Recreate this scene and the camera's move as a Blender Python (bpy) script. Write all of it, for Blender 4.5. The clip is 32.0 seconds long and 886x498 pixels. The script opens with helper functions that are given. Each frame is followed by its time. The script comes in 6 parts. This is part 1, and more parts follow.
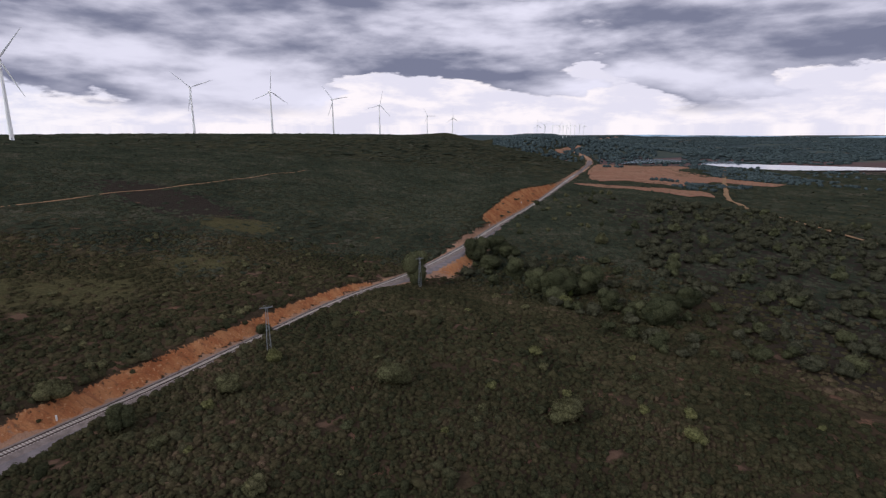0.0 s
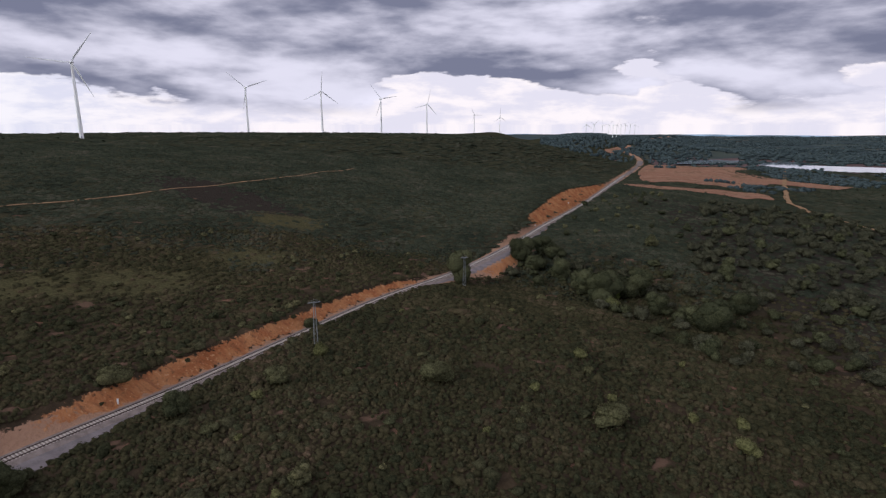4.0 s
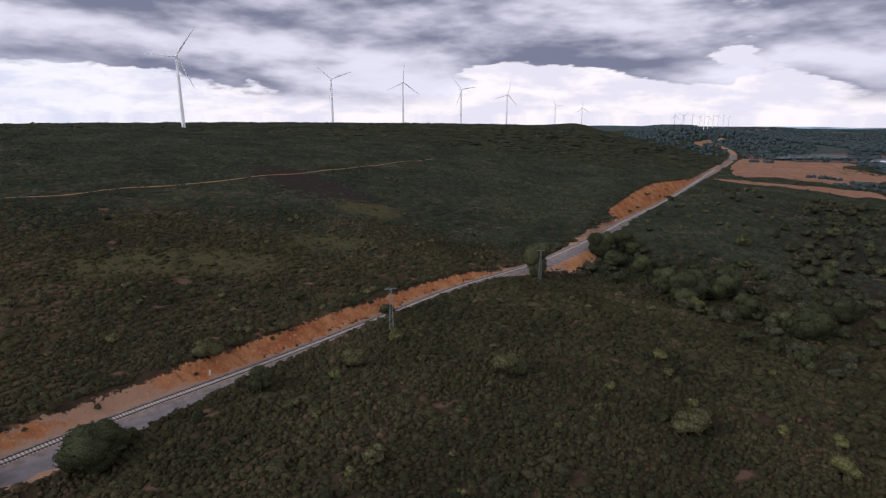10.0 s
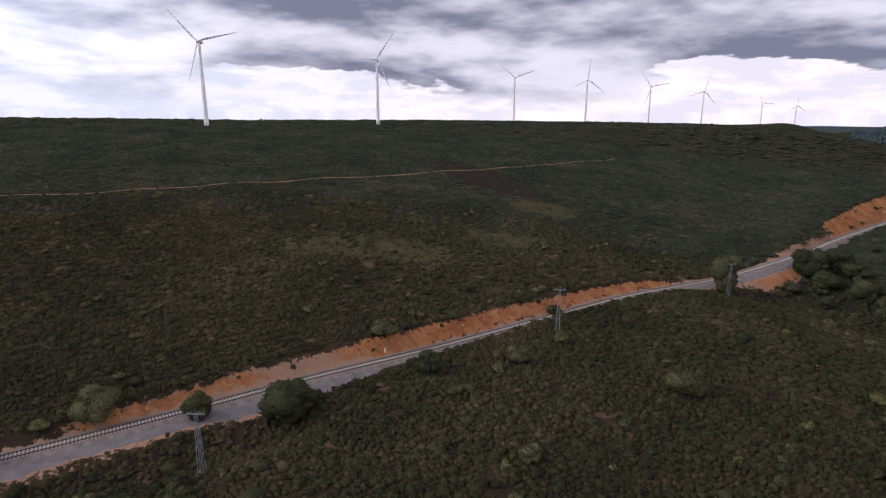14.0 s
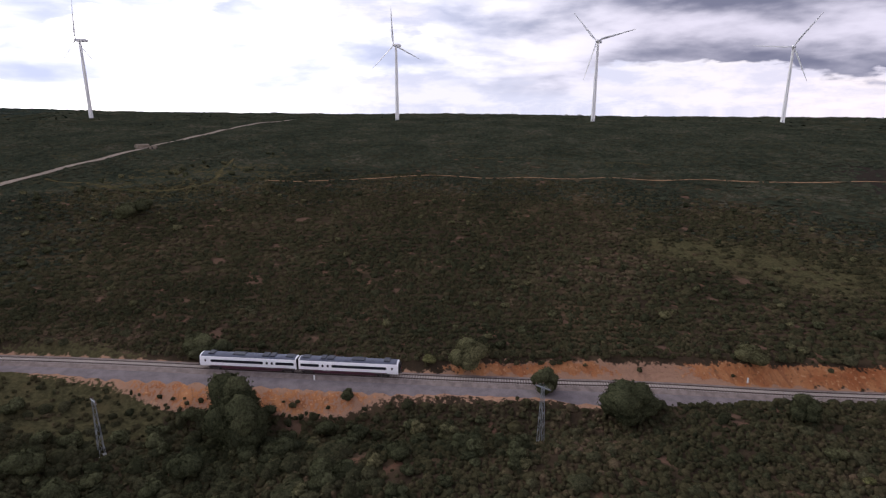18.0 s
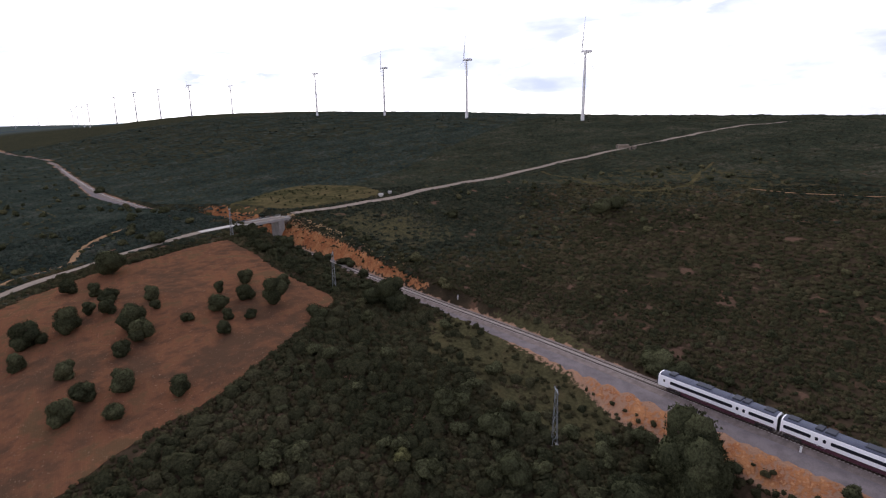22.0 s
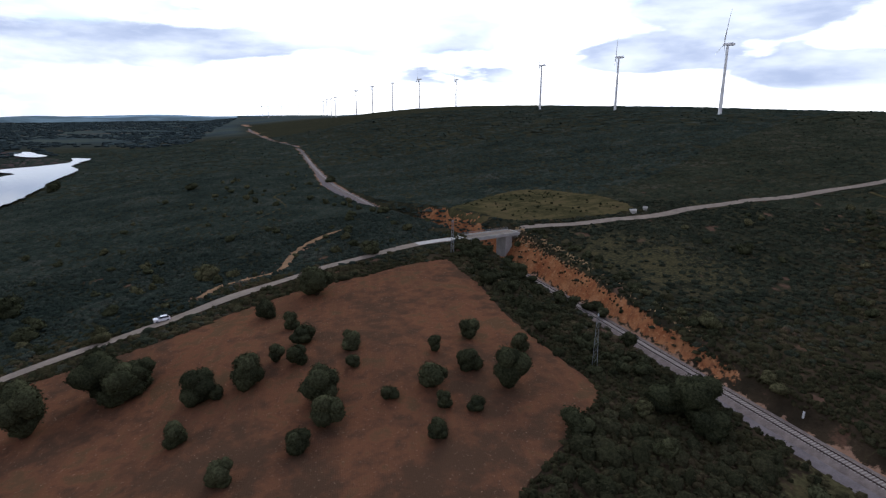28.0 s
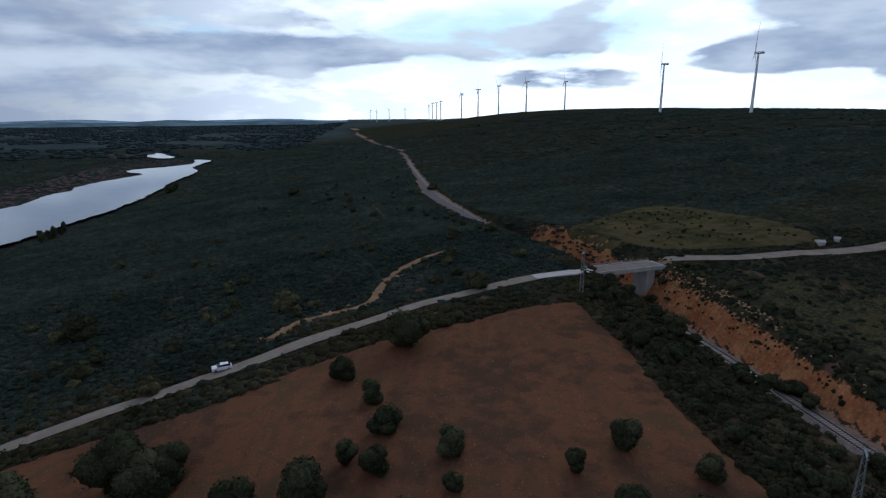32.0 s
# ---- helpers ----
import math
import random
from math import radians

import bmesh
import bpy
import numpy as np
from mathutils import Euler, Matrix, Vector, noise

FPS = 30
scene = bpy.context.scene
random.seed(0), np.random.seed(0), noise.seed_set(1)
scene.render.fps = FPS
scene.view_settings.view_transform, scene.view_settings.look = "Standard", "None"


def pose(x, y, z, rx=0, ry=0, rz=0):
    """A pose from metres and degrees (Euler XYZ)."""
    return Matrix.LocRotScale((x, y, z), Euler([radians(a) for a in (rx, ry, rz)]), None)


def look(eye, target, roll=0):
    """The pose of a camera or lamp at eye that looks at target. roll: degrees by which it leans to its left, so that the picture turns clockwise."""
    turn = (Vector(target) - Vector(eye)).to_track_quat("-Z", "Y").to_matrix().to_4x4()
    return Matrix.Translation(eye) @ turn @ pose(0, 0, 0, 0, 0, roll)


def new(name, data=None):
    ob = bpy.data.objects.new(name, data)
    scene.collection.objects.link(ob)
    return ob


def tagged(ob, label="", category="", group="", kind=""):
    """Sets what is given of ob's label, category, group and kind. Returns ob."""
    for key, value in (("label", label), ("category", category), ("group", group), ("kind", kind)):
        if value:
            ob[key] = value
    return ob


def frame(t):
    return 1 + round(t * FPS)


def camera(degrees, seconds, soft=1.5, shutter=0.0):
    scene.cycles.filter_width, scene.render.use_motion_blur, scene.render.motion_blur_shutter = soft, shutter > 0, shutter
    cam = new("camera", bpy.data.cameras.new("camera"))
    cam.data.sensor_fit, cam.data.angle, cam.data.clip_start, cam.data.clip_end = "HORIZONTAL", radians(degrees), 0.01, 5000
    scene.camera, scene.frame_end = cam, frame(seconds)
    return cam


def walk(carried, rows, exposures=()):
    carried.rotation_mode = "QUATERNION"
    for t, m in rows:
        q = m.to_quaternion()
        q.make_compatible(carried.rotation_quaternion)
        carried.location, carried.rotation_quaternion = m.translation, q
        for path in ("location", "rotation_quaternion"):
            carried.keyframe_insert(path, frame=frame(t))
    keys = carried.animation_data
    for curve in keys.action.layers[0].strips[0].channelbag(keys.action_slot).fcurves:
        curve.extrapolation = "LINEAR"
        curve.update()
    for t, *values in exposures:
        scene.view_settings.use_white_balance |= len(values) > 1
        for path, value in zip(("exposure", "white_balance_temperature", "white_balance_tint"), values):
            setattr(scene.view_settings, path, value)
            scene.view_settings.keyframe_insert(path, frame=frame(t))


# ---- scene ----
cam = camera(77.6, 32.0, soft=1.25)
METRES, EYE, TILT, LEAN, TURN = 119.0, 60.0, 0.0, 0.0, 0.0
ROWS = [
    (0.0, 0.0, 0.0, 0.0, -0.01, -12.57, 0.03),
    (0.5, -0.0002, -0.0003, -0.0001, 0.73, -12.63, 0.01),
    (1.0, -0.0005, -0.0005, -0.0001, 1.46, -12.63, -0.01),
    (1.5, -0.0006, -0.0008, -0.0002, 2.18, -12.63, -0.01),
    (2.0, -0.0007, -0.0009, -0.0002, 2.91, -12.66, -0.04),
    (2.5, -0.0009, -0.001, -0.0003, 3.48, -12.68, -0.05),
    (3.0, -0.0012, -0.0012, -0.0002, 3.88, -12.67, -0.05),
    (3.5, -0.0012, -0.0015, -0.0002, 4.31, -12.66, -0.04),
    (5.5, -0.0017, -0.0008, -0.0002, 6.04, -12.62, 0.02),
    (6.0, -0.0022, -0.0015, -0.0004, 6.48, -12.62, -0.02),
    (6.5, -0.0024, -0.0017, -0.0004, 6.94, -12.66, -0.05),
    (7.0, -0.0025, -0.002, -0.0005, 7.52, -12.69, -0.07),
    (7.5, -0.0026, -0.0019, -0.0005, 7.99, -12.63, -0.04),
    (8.0, -0.0028, -0.0021, -0.0006, 8.49, -12.67, -0.06),
    (8.5, -0.003, -0.0023, -0.0006, 9.11, -12.73, -0.09),
    (9.0, -0.0031, -0.0025, -0.0009, 10.28, -12.94, -0.14),
    (9.5, -0.0034, -0.0028, -0.0007, 11.49, -13.37, -0.12),
    (10.0, -0.0038, -0.0032, -0.0009, 12.76, -13.57, -0.15),
    (10.5, -0.0041, -0.0038, -0.0009, 14.17, -13.67, -0.18),
    (11.0, -0.0041, -0.0041, -0.001, 15.94, -13.68, -0.18),
    (11.5, -0.0044, -0.0043, -0.0011, 17.69, -13.69, -0.19),
    (12.0, -0.0046, -0.0046, -0.0011, 19.34, -13.67, -0.2),
    (12.5, -0.0048, -0.0048, -0.0011, 21.08, -13.72, -0.21),
    (13.0, -0.0051, -0.0053, -0.0012, 23.26, -13.79, -0.24),
    (13.5, -0.0051, -0.0062, -0.0014, 26.67, -13.83, -0.27),
    (14.0, -0.0054, -0.0067, -0.0013, 30.87, -13.8, -0.27),
    (14.5, -0.0054, -0.0076, -0.0011, 34.83, -13.89, -0.27),
    (16.5, -0.0061, -0.0075, -0.0012, 51.15, -13.96, -0.23),
    (17.0, -0.0072, -0.0082, -0.0014, 56.62, -14.02, -0.21),
    (17.5, -0.0072, -0.0092, -0.0013, 62.42, -14.14, -0.18),
    (18.0, -0.0078, -0.0097, -0.0014, 68.36, -14.27, -0.11),
    (18.5, -0.0081, -0.0082, -0.0042, 74.69, -14.32, -0.01),
    (19.0, -0.0115, -0.0083, -0.0071, 81.78, -14.44, 0.02),
    (19.5, -0.0192, -0.009, -0.0086, 89.06, -14.36, 0.11),
    (20.0, -0.0343, -0.013, -0.0102, 96.05, -14.29, 0.23),
    (20.5, -0.0548, -0.0217, -0.0114, 102.63, -14.13, 0.4),
    (21.0, -0.0792, -0.0351, -0.0136, 108.68, -14.0, 0.55),
    (21.5, -0.1047, -0.0529, -0.0157, 113.24, -13.83, 0.66),
    (22.0, -0.1302, -0.0722, -0.0186, 113.64, -13.65, 0.68),
    (22.5, -0.16, -0.0946, -0.022, 115.51, -13.64, 0.72),
    (23.0, -0.1896, -0.121, -0.0236, 117.99, -13.77, 0.6),
    (23.5, -0.2205, -0.1518, -0.0256, 117.97, -13.83, 0.36),
    (24.0, -0.2518, -0.1837, -0.0267, 121.25, -13.95, 0.3),
    (24.5, -0.2808, -0.2171, -0.0281, 125.8, -14.0, 0.34),
    (26.5, -0.3905, -0.3547, -0.0262, 128.82, -14.21, -0.34),
    (27.0, -0.4172, -0.3882, -0.0245, 131.0, -14.2, -0.3),
    (27.5, -0.4413, -0.418, -0.0233, 133.06, -14.16, -0.17),
    (28.0, -0.4682, -0.4525, -0.024, 135.12, -14.07, -0.05),
    (28.5, -0.4908, -0.4828, -0.0238, 135.95, -14.03, 0.04),
    (29.0, -0.5165, -0.5181, -0.0255, 135.86, -13.89, 0.16),
    (29.5, -0.5372, -0.5476, -0.0268, 137.36, -13.8, 0.2),
    (30.0, -0.5618, -0.584, -0.0272, 140.73, -13.8, 0.21),
    (30.5, -0.5837, -0.6164, -0.0283, 142.36, -13.79, 0.22),
    (31.0, -0.6076, -0.6549, -0.029, 143.64, -13.76, 0.19),
    (31.5, -0.6268, -0.6863, -0.0298, 144.54, -13.72, 0.14),
    (32.0, -0.6505, -0.726, -0.0306, 145.59, -13.69, 0.13),
]
EXPOSURES = [(0.0, 0.0, 6500, 11), (9.0, 0.02, 6500, 11), (13.0, 0.12, 6550, 13), (18.0, 0.1, 6600, 15), (21.0, 0.24, 6550, 15), (24.0, -0.04, 6350, 12), (28.0, -0.25, 6000, 8), (30.0, -0.47, 5650, 3), (31.0, -0.62, 5550, 3), (32.0, -0.98, 5500, 3)]
walk(cam, [(t, pose(0, 0, EYE, TILT, LEAN, TURN) @ pose(METRES * x, METRES * y, METRES * z, 90 + pitch, roll, yaw)) for t, x, y, z, yaw, pitch, roll in ROWS], EXPOSURES)

# ---- light: overcast sky, brighter towards the low sun behind the clouds ----
SUN_AZ = 128.0          # degrees counter-clockwise from +y
SUN_EL = 32.0
sun_dir = Vector((-math.sin(radians(SUN_AZ)) * math.cos(radians(SUN_EL)), math.cos(radians(SUN_AZ)) * math.cos(radians(SUN_EL)), math.sin(radians(SUN_EL))))
sun = new("sun", bpy.data.lights.new("sun", "SUN"))
sun.data.energy, sun.data.angle, sun.data.color = 0.9, radians(25), (1.0, 0.93, 0.84)
sun.matrix_world = look(sun_dir * 500, (0, 0, 0))


class Nodes:
    """Short hand for building node trees."""

    def __init__(self, tree):
        self.tree = tree
        tree.nodes.clear()

    def add(self, kind, props=None, **sockets):
        n = self.tree.nodes.new(kind)
        for k, v in (props or {}).items():
            setattr(n, k, v)
        for k, v in sockets.items():
            key = int(k[1:]) if k[0] == "i" and k[1:].isdigit() else k.replace("_", " ")
            s = n.inputs[key]
            if hasattr(v, "is_output"):
                self.tree.links.new(v, s)
            else:
                s.default_value = v
        return n

    def math(self, op, a, b=0.0, c=0.0, clamp=False):
        return self.add("ShaderNodeMath", {"operation": op, "use_clamp": clamp}, i0=a, i1=b, i2=c).outputs[0]

    def mix(self, f, a, b, blend="MIX"):
        n = self.add("ShaderNodeMix", {"data_type": "RGBA", "blend_type": blend, "clamp_factor": True}, i0=f, i6=a, i7=b)
        return n.outputs[2]

    def ramp(self, f, stops):
        n = self.add("ShaderNodeValToRGB", i0=f)
        r = n.color_ramp
        while len(r.elements) < len(stops):
            r.elements.new(0.5)
        for e, (p, c) in zip(r.elements, stops):
            e.position = p
            e.color = (*c, 1) if hasattr(c, "__len__") else (c, c, c, 1)
        return n.outputs[0]

    def noise(self, vec, scale, detail=4.0, rough=0.55, w=0.0):
        n = self.add("ShaderNodeTexNoise", Scale=scale, Detail=detail, Roughness=rough)
        if vec is not None:
            self.tree.links.new(vec, n.inputs["Vector"])
        return n.outputs[0]

    def smooth(self, v, a, b, lo=0.0, hi=1.0):
        n = self.add("ShaderNodeMapRange", {"interpolation_type": "SMOOTHSTEP"}, i0=v, i1=a, i2=b, i3=lo, i4=hi)
        return n.outputs[0]


world = bpy.data.worlds.new("sky")
scene.world = world
world.use_nodes = True
W = Nodes(world.node_tree)
sky = W.add("ShaderNodeTexSky", {"sky_type": "NISHITA", "sun_disc": False, "sun_elevation": radians(SUN_EL), "sun_rotation": radians(-SUN_AZ), "altitude": 700.0})
way = W.add("ShaderNodeTexCoord").outputs["Generated"]
sep = W.add("ShaderNodeSeparateXYZ", i0=way)
up = W.math("MAXIMUM", sep.outputs[2], 0.0)
toward = W.add("ShaderNodeVectorMath", {"operation": "DOT_PRODUCT"}, i0=way, i1=(-math.sin(radians(SUN_AZ)), math.cos(radians(SUN_AZ)), 0.0)).outputs["Value"]


def cloud_noise(rise, scale, detail, rough, warp):
    """Noise over the directions of the sky, drawn out along the horizon; rise looks that much higher up."""
    tall = W.math("MULTIPLY", W.math("ADD", up, rise), 3.6)
    v = W.add("ShaderNodeCombineXYZ", i0=sep.outputs[0], i1=sep.outputs[1], i2=tall).outputs[0]
    return W.add("ShaderNodeTexNoise", Vector=v, Scale=scale, Detail=detail, Roughness=rough, Distortion=warp).outputs[0]


big, over = cloud_noise(0.0, 3.0, 9.0, 0.53, 0.12), cloud_noise(0.03, 3.1, 4.0, 0.5, 0.15)
fine = cloud_noise(0.4, 9.0, 7.0, 0.6, 0.1)
puff = W.math("ADD", W.math("MULTIPLY", big, 0.82), W.math("MULTIPLY", fine, 0.18))


def bank(az, el, wide, tall, amount):
    """A heap of cloud about a direction, in degrees: more cover there."""
    flat_x, flat_y = -math.sin(radians(az)), math.cos(radians(az))
    side = W.add("ShaderNodeVectorMath", {"operation": "DOT_PRODUCT"}, i0=way, i1=(flat_y, -flat_x, 0.0)).outputs["Value"]
    ahead = W.smooth(W.add("ShaderNodeVectorMath", {"operation": "DOT_PRODUCT"}, i0=way, i1=(flat_x, flat_y, 0.0)).outputs["Value"], 0.3, 0.5)
    a = W.math("DIVIDE", side, math.sin(radians(wide)))
    b = W.math("DIVIDE", W.math("SUBTRACT", up, math.sin(radians(el))), math.sin(radians(tall)))
    d = W.math("ADD", W.math("MULTIPLY", a, a), W.math("MULTIPLY", b, b))
    return W.math("MULTIPLY", W.math("MULTIPLY", W.smooth(d, 1.6, 0.0), ahead), amount)


# a closed deck to the north that starts a few degrees up, thinned in the unseen east to let in more light; heaped
# clouds and a bright veil towards the sun
deck = W.math("MULTIPLY", W.math("MULTIPLY", W.smooth(toward, 0.5, -0.1), W.smooth(sep.outputs[0], 0.92, 0.66)), W.smooth(W.math("ADD", up, W.math("MULTIPLY", W.math("SUBTRACT", puff, 0.5), 0.30)), 0.045, 0.09))
cover = W.math("ADD", W.math("MULTIPLY_ADD", puff, 1.35, -0.175), W.math("MULTIPLY", deck, 0.26))
for az, el, wide, tall, amount in ((52, 9, 15, 5, 0.22), (22, 6, 22, 3, 0.06), (80, 5, 11, 2.2, 0.22), (90, 2.6, 14, 1.2, 0.14), (109, 8, 9, 2.0, 0.21), (95, 10.5, 9, 2.3, 0.18), (72, 12, 8, 2.5, 0.16), (163, 5.6, 18, 1.8, 0.17), (180, 7.0, 13, 2.2, 0.10), (116, 5.0, 8, 1.8, 0.30), (102, 3.2, 8, 1.6, 0.22), (132, 3.4, 8, 1.2, 0.18), (111, 10, 8, 2.2, 0.2), (84, 8, 7, 1.6, 0.2), (146, 11, 12, 3.0, -0.20)):
    cover = W.math("ADD", cover, bank(az, el, wide, tall, 1.0 * amount))
overhead = W.smooth(up, 0.22, 0.5)
cover = W.math("SUBTRACT", W.math("ADD", cover, W.math("MULTIPLY", overhead, 0.06)), W.smooth(toward, 0.2, 0.7, 0.0, -0.012))
dense = W.math("MULTIPLY", W.smooth(cover, 0.515, 0.615), W.smooth(up, 0.012, 0.04))
lit = W.smooth(W.math("ADD", W.math("SUBTRACT", big, over), W.math("MULTIPLY", W.math("SUBTRACT", fine, 0.5), 0.28)), -0.17, 0.18)
lit = W.math("SUBTRACT", lit, W.math("MULTIPLY", W.smooth(cover, 0.62, 0.9), 0.12), clamp=True)
north = W.mix(lit, (0.19, 0.205, 0.30, 1), (0.84, 0.83, 0.98, 1))
south = W.mix(lit, (0.62, 0.70, 0.94, 1), (1.36, 1.39, 1.5, 1))
cloud = W.mix(W.smooth(toward, 0.1, 0.75), north, south)
veil = W.mix(W.smooth(toward, -0.3, 0.4), (0.93, 0.90, 0.97, 1), (0.82, 0.86, 0.98, 1))
veil = W.mix(W.smooth(toward, 0.55, 1.02), veil, (2.6, 2.57, 2.52, 1))
veil = W.mix(W.smooth(fine, 0.42, 0.62), W.mix(1.0, veil, (0.84, 0.85, 0.92, 1), "MULTIPLY"), W.mix(1.0, veil, (1.07, 1.04, 1.01, 1), "MULTIPLY"))
# brightness added to the unseen eastern sky to light the train's side
veil = W.mix(W.smooth(sep.outputs[0], 0.66, 0.95), veil, (1.7, 1.67, 1.72, 1))
blue = W.add("ShaderNodeVectorMath", {"operation": "SCALE"}, i0=sky.outputs[0], Scale=0.14).outputs[0]
gap = W.math("MULTIPLY", W.smooth(cloud_noise(0.7, 1.7, 3.0, 0.5, 0.3), 0.50, 0.62), W.smooth(up, 0.04, 0.12))
gap = W.math("ADD", W.math("MULTIPLY", gap, W.smooth(toward, 0.1, 0.5)), bank(138, 7.5, 15, 2.6, 0.95), clamp=True)
clear = W.mix(W.math("MULTIPLY", gap, 0.85), veil, W.mix(0.5, (1.05, 1.75, 2.2, 1), blue))
mixed = W.mix(dense, clear, cloud)
W.tree.links.new(W.add("ShaderNodeBackground", Color=mixed, Strength=1.0).outputs[0], W.add("ShaderNodeOutputWorld").inputs[0])

# ---- the lie of the land ----
# railway centre line from north to south, level at z = 0 (top of the rails)
LINE = [(1150, 3600), (520, 2300), (400, 1800), (345, 1500), (318, 1330), (283, 1090), (229, 882), (135, 612), (72, 432), (32.5, 334), (14, 284), (-6, 238), (-20, 212), (-35.5, 190), (-59.7, 139), (-75.3, 106.5), (-86.5, 87), (-98.4, 61), (-112, 34), (-137.2, -15), (-150.5, -41), (-164, -70), (-185.2, -114), (-206, -157), (-228, -210), (-243, -255), (-255, -300), (-270, -340), (-304, -428), (-380, -580), (-540, -890), (-605, -1090), (-760, -1480), (-1000, -2010), (-1900, -4000)]


def curve(points, step):
    """A smooth way through the points (centripetal spline), resampled at about that step."""
    p = np.array(points, float)
    p = np.vstack([2 * p[0] - p[1], p, 2 * p[-1] - p[-2]])
    out = []
    for i in range(1, len(p) - 2):
        a, b, c, d = p[i - 1:i + 3]
        n = max(2, int(np.linalg.norm(c - b) / step))
        k = np.linalg.norm(c - b)
        m1 = (c - a) / (np.linalg.norm(c - b) + np.linalg.norm(b - a)) * k
        m2 = (d - b) / (np.linalg.norm(d - c) + np.linalg.norm(c - b)) * k
        u = np.linspace(0, 1, n, endpoint=False)[:, None]
        out.append((2 * u**3 - 3 * u**2 + 1) * b + (u**3 - 2 * u**2 + u) * m1 + (3 * u**2 - 2 * u**3) * c + (u**3 - u**2) * m2)
    return np.vstack(out + [p[-2:-1]])


def smooth_line(w, rounds):
    for _ in range(rounds):
        w = w.copy()
        w[1:-1] = 0.25 * w[:-2] + 0.5 * w[1:-1] + 0.25 * w[2:]
    return w


TRACK = smooth_line(curve(LINE, 4.0), 12)


def nearest(x, y, way):
    """Signed distance of places to a polyline (positive on its western or right-hand side going south) and the number along it."""
    x, y = np.asarray(x, float), np.asarray(y, float)
    best, side, along = np.full(x.shape, 1e18), np.ones(x.shape), np.zeros(x.shape)
    for i in range(0, len(way) - 1):
        a, b = way[i], way[i + 1]
        t = b - a
        u = np.clip(((x - a[0]) * t[0] + (y - a[1]) * t[1]) / (t @ t), 0, 1)
        dx, dy = x - a[0] - u * t[0], y - a[1] - u * t[1]
        q = dx * dx + dy * dy
        near = q < best
        best = np.where(near, q, best)
        side = np.where(near, np.sign(t[1] * dx - t[0] * dy), side)
        along = np.where(near, i + u, along)
    return np.sqrt(best) * np.where(side == 0, 1, side), along


def step(v, a, b):
    u = np.clip((v - a) / (b - a), 0, 1)
    return u * u * (3 - 2 * u)


def hump(x, y, cx, cy, sx, sy, turn=0.0):
    c, s = math.cos(radians(turn)), math.sin(radians(turn))
    u, v = (x - cx) * c + (y - cy) * s, (y - cy) * c - (x - cx) * s
    return np.exp(-0.5 * ((u / sx) ** 2 + (v / sy) ** 2))


def waves(x, y, size, seed):
    """Soft rolling waves, mean 0, about -1 to 1."""
    r = np.random.RandomState(seed)
    z = 0
    for k in range(7):
        a, f, p = r.uniform(0, 2 * math.pi), 2 * math.pi / (size * r.uniform(0.6, 1.7)), r.uniform(0, 6.28)
        z = z + np.sin(f * (x * math.cos(a) + y * math.sin(a)) + p)
    return z / 3.5


def bare_spot(x, y):
    """Small openings in the scrub where the red soil shows, 0 to 1."""
    return step(waves(x, y, 17, 41) + 0.6 * waves(x, y, 6, 42), 0.95, 1.75)


def greener(x, y):
    """Where the scrub is an even dark green, 0 to 1: the far slopes and the land south of the road."""
    r = np.hypot(np.asarray(x) + 30, np.asarray(y) + 35)
    return np.clip(step(r + 25 * waves(x, y, 70, 31), 215, 350) + step(-(y + 0.0 * x) + 14 * waves(x, y, 50, 32), 185, 225) + 1.2 * hump(np.asarray(x), np.asarray(y), -245, -125, 42, 42), 0, 1)


COARSE = TRACK[::6]
# the reservoir's two arms
RIVER_S = np.array([(40, -470), (-40, -600), (-95, -700), (-160, -850), (-215, -1000), (-262, -1090), (-240, -1290)], float)
RIVER_N = np.array([(330, 1120), (480, 1230), (580, 1180), (700, 1120), (900, 1060)], float)


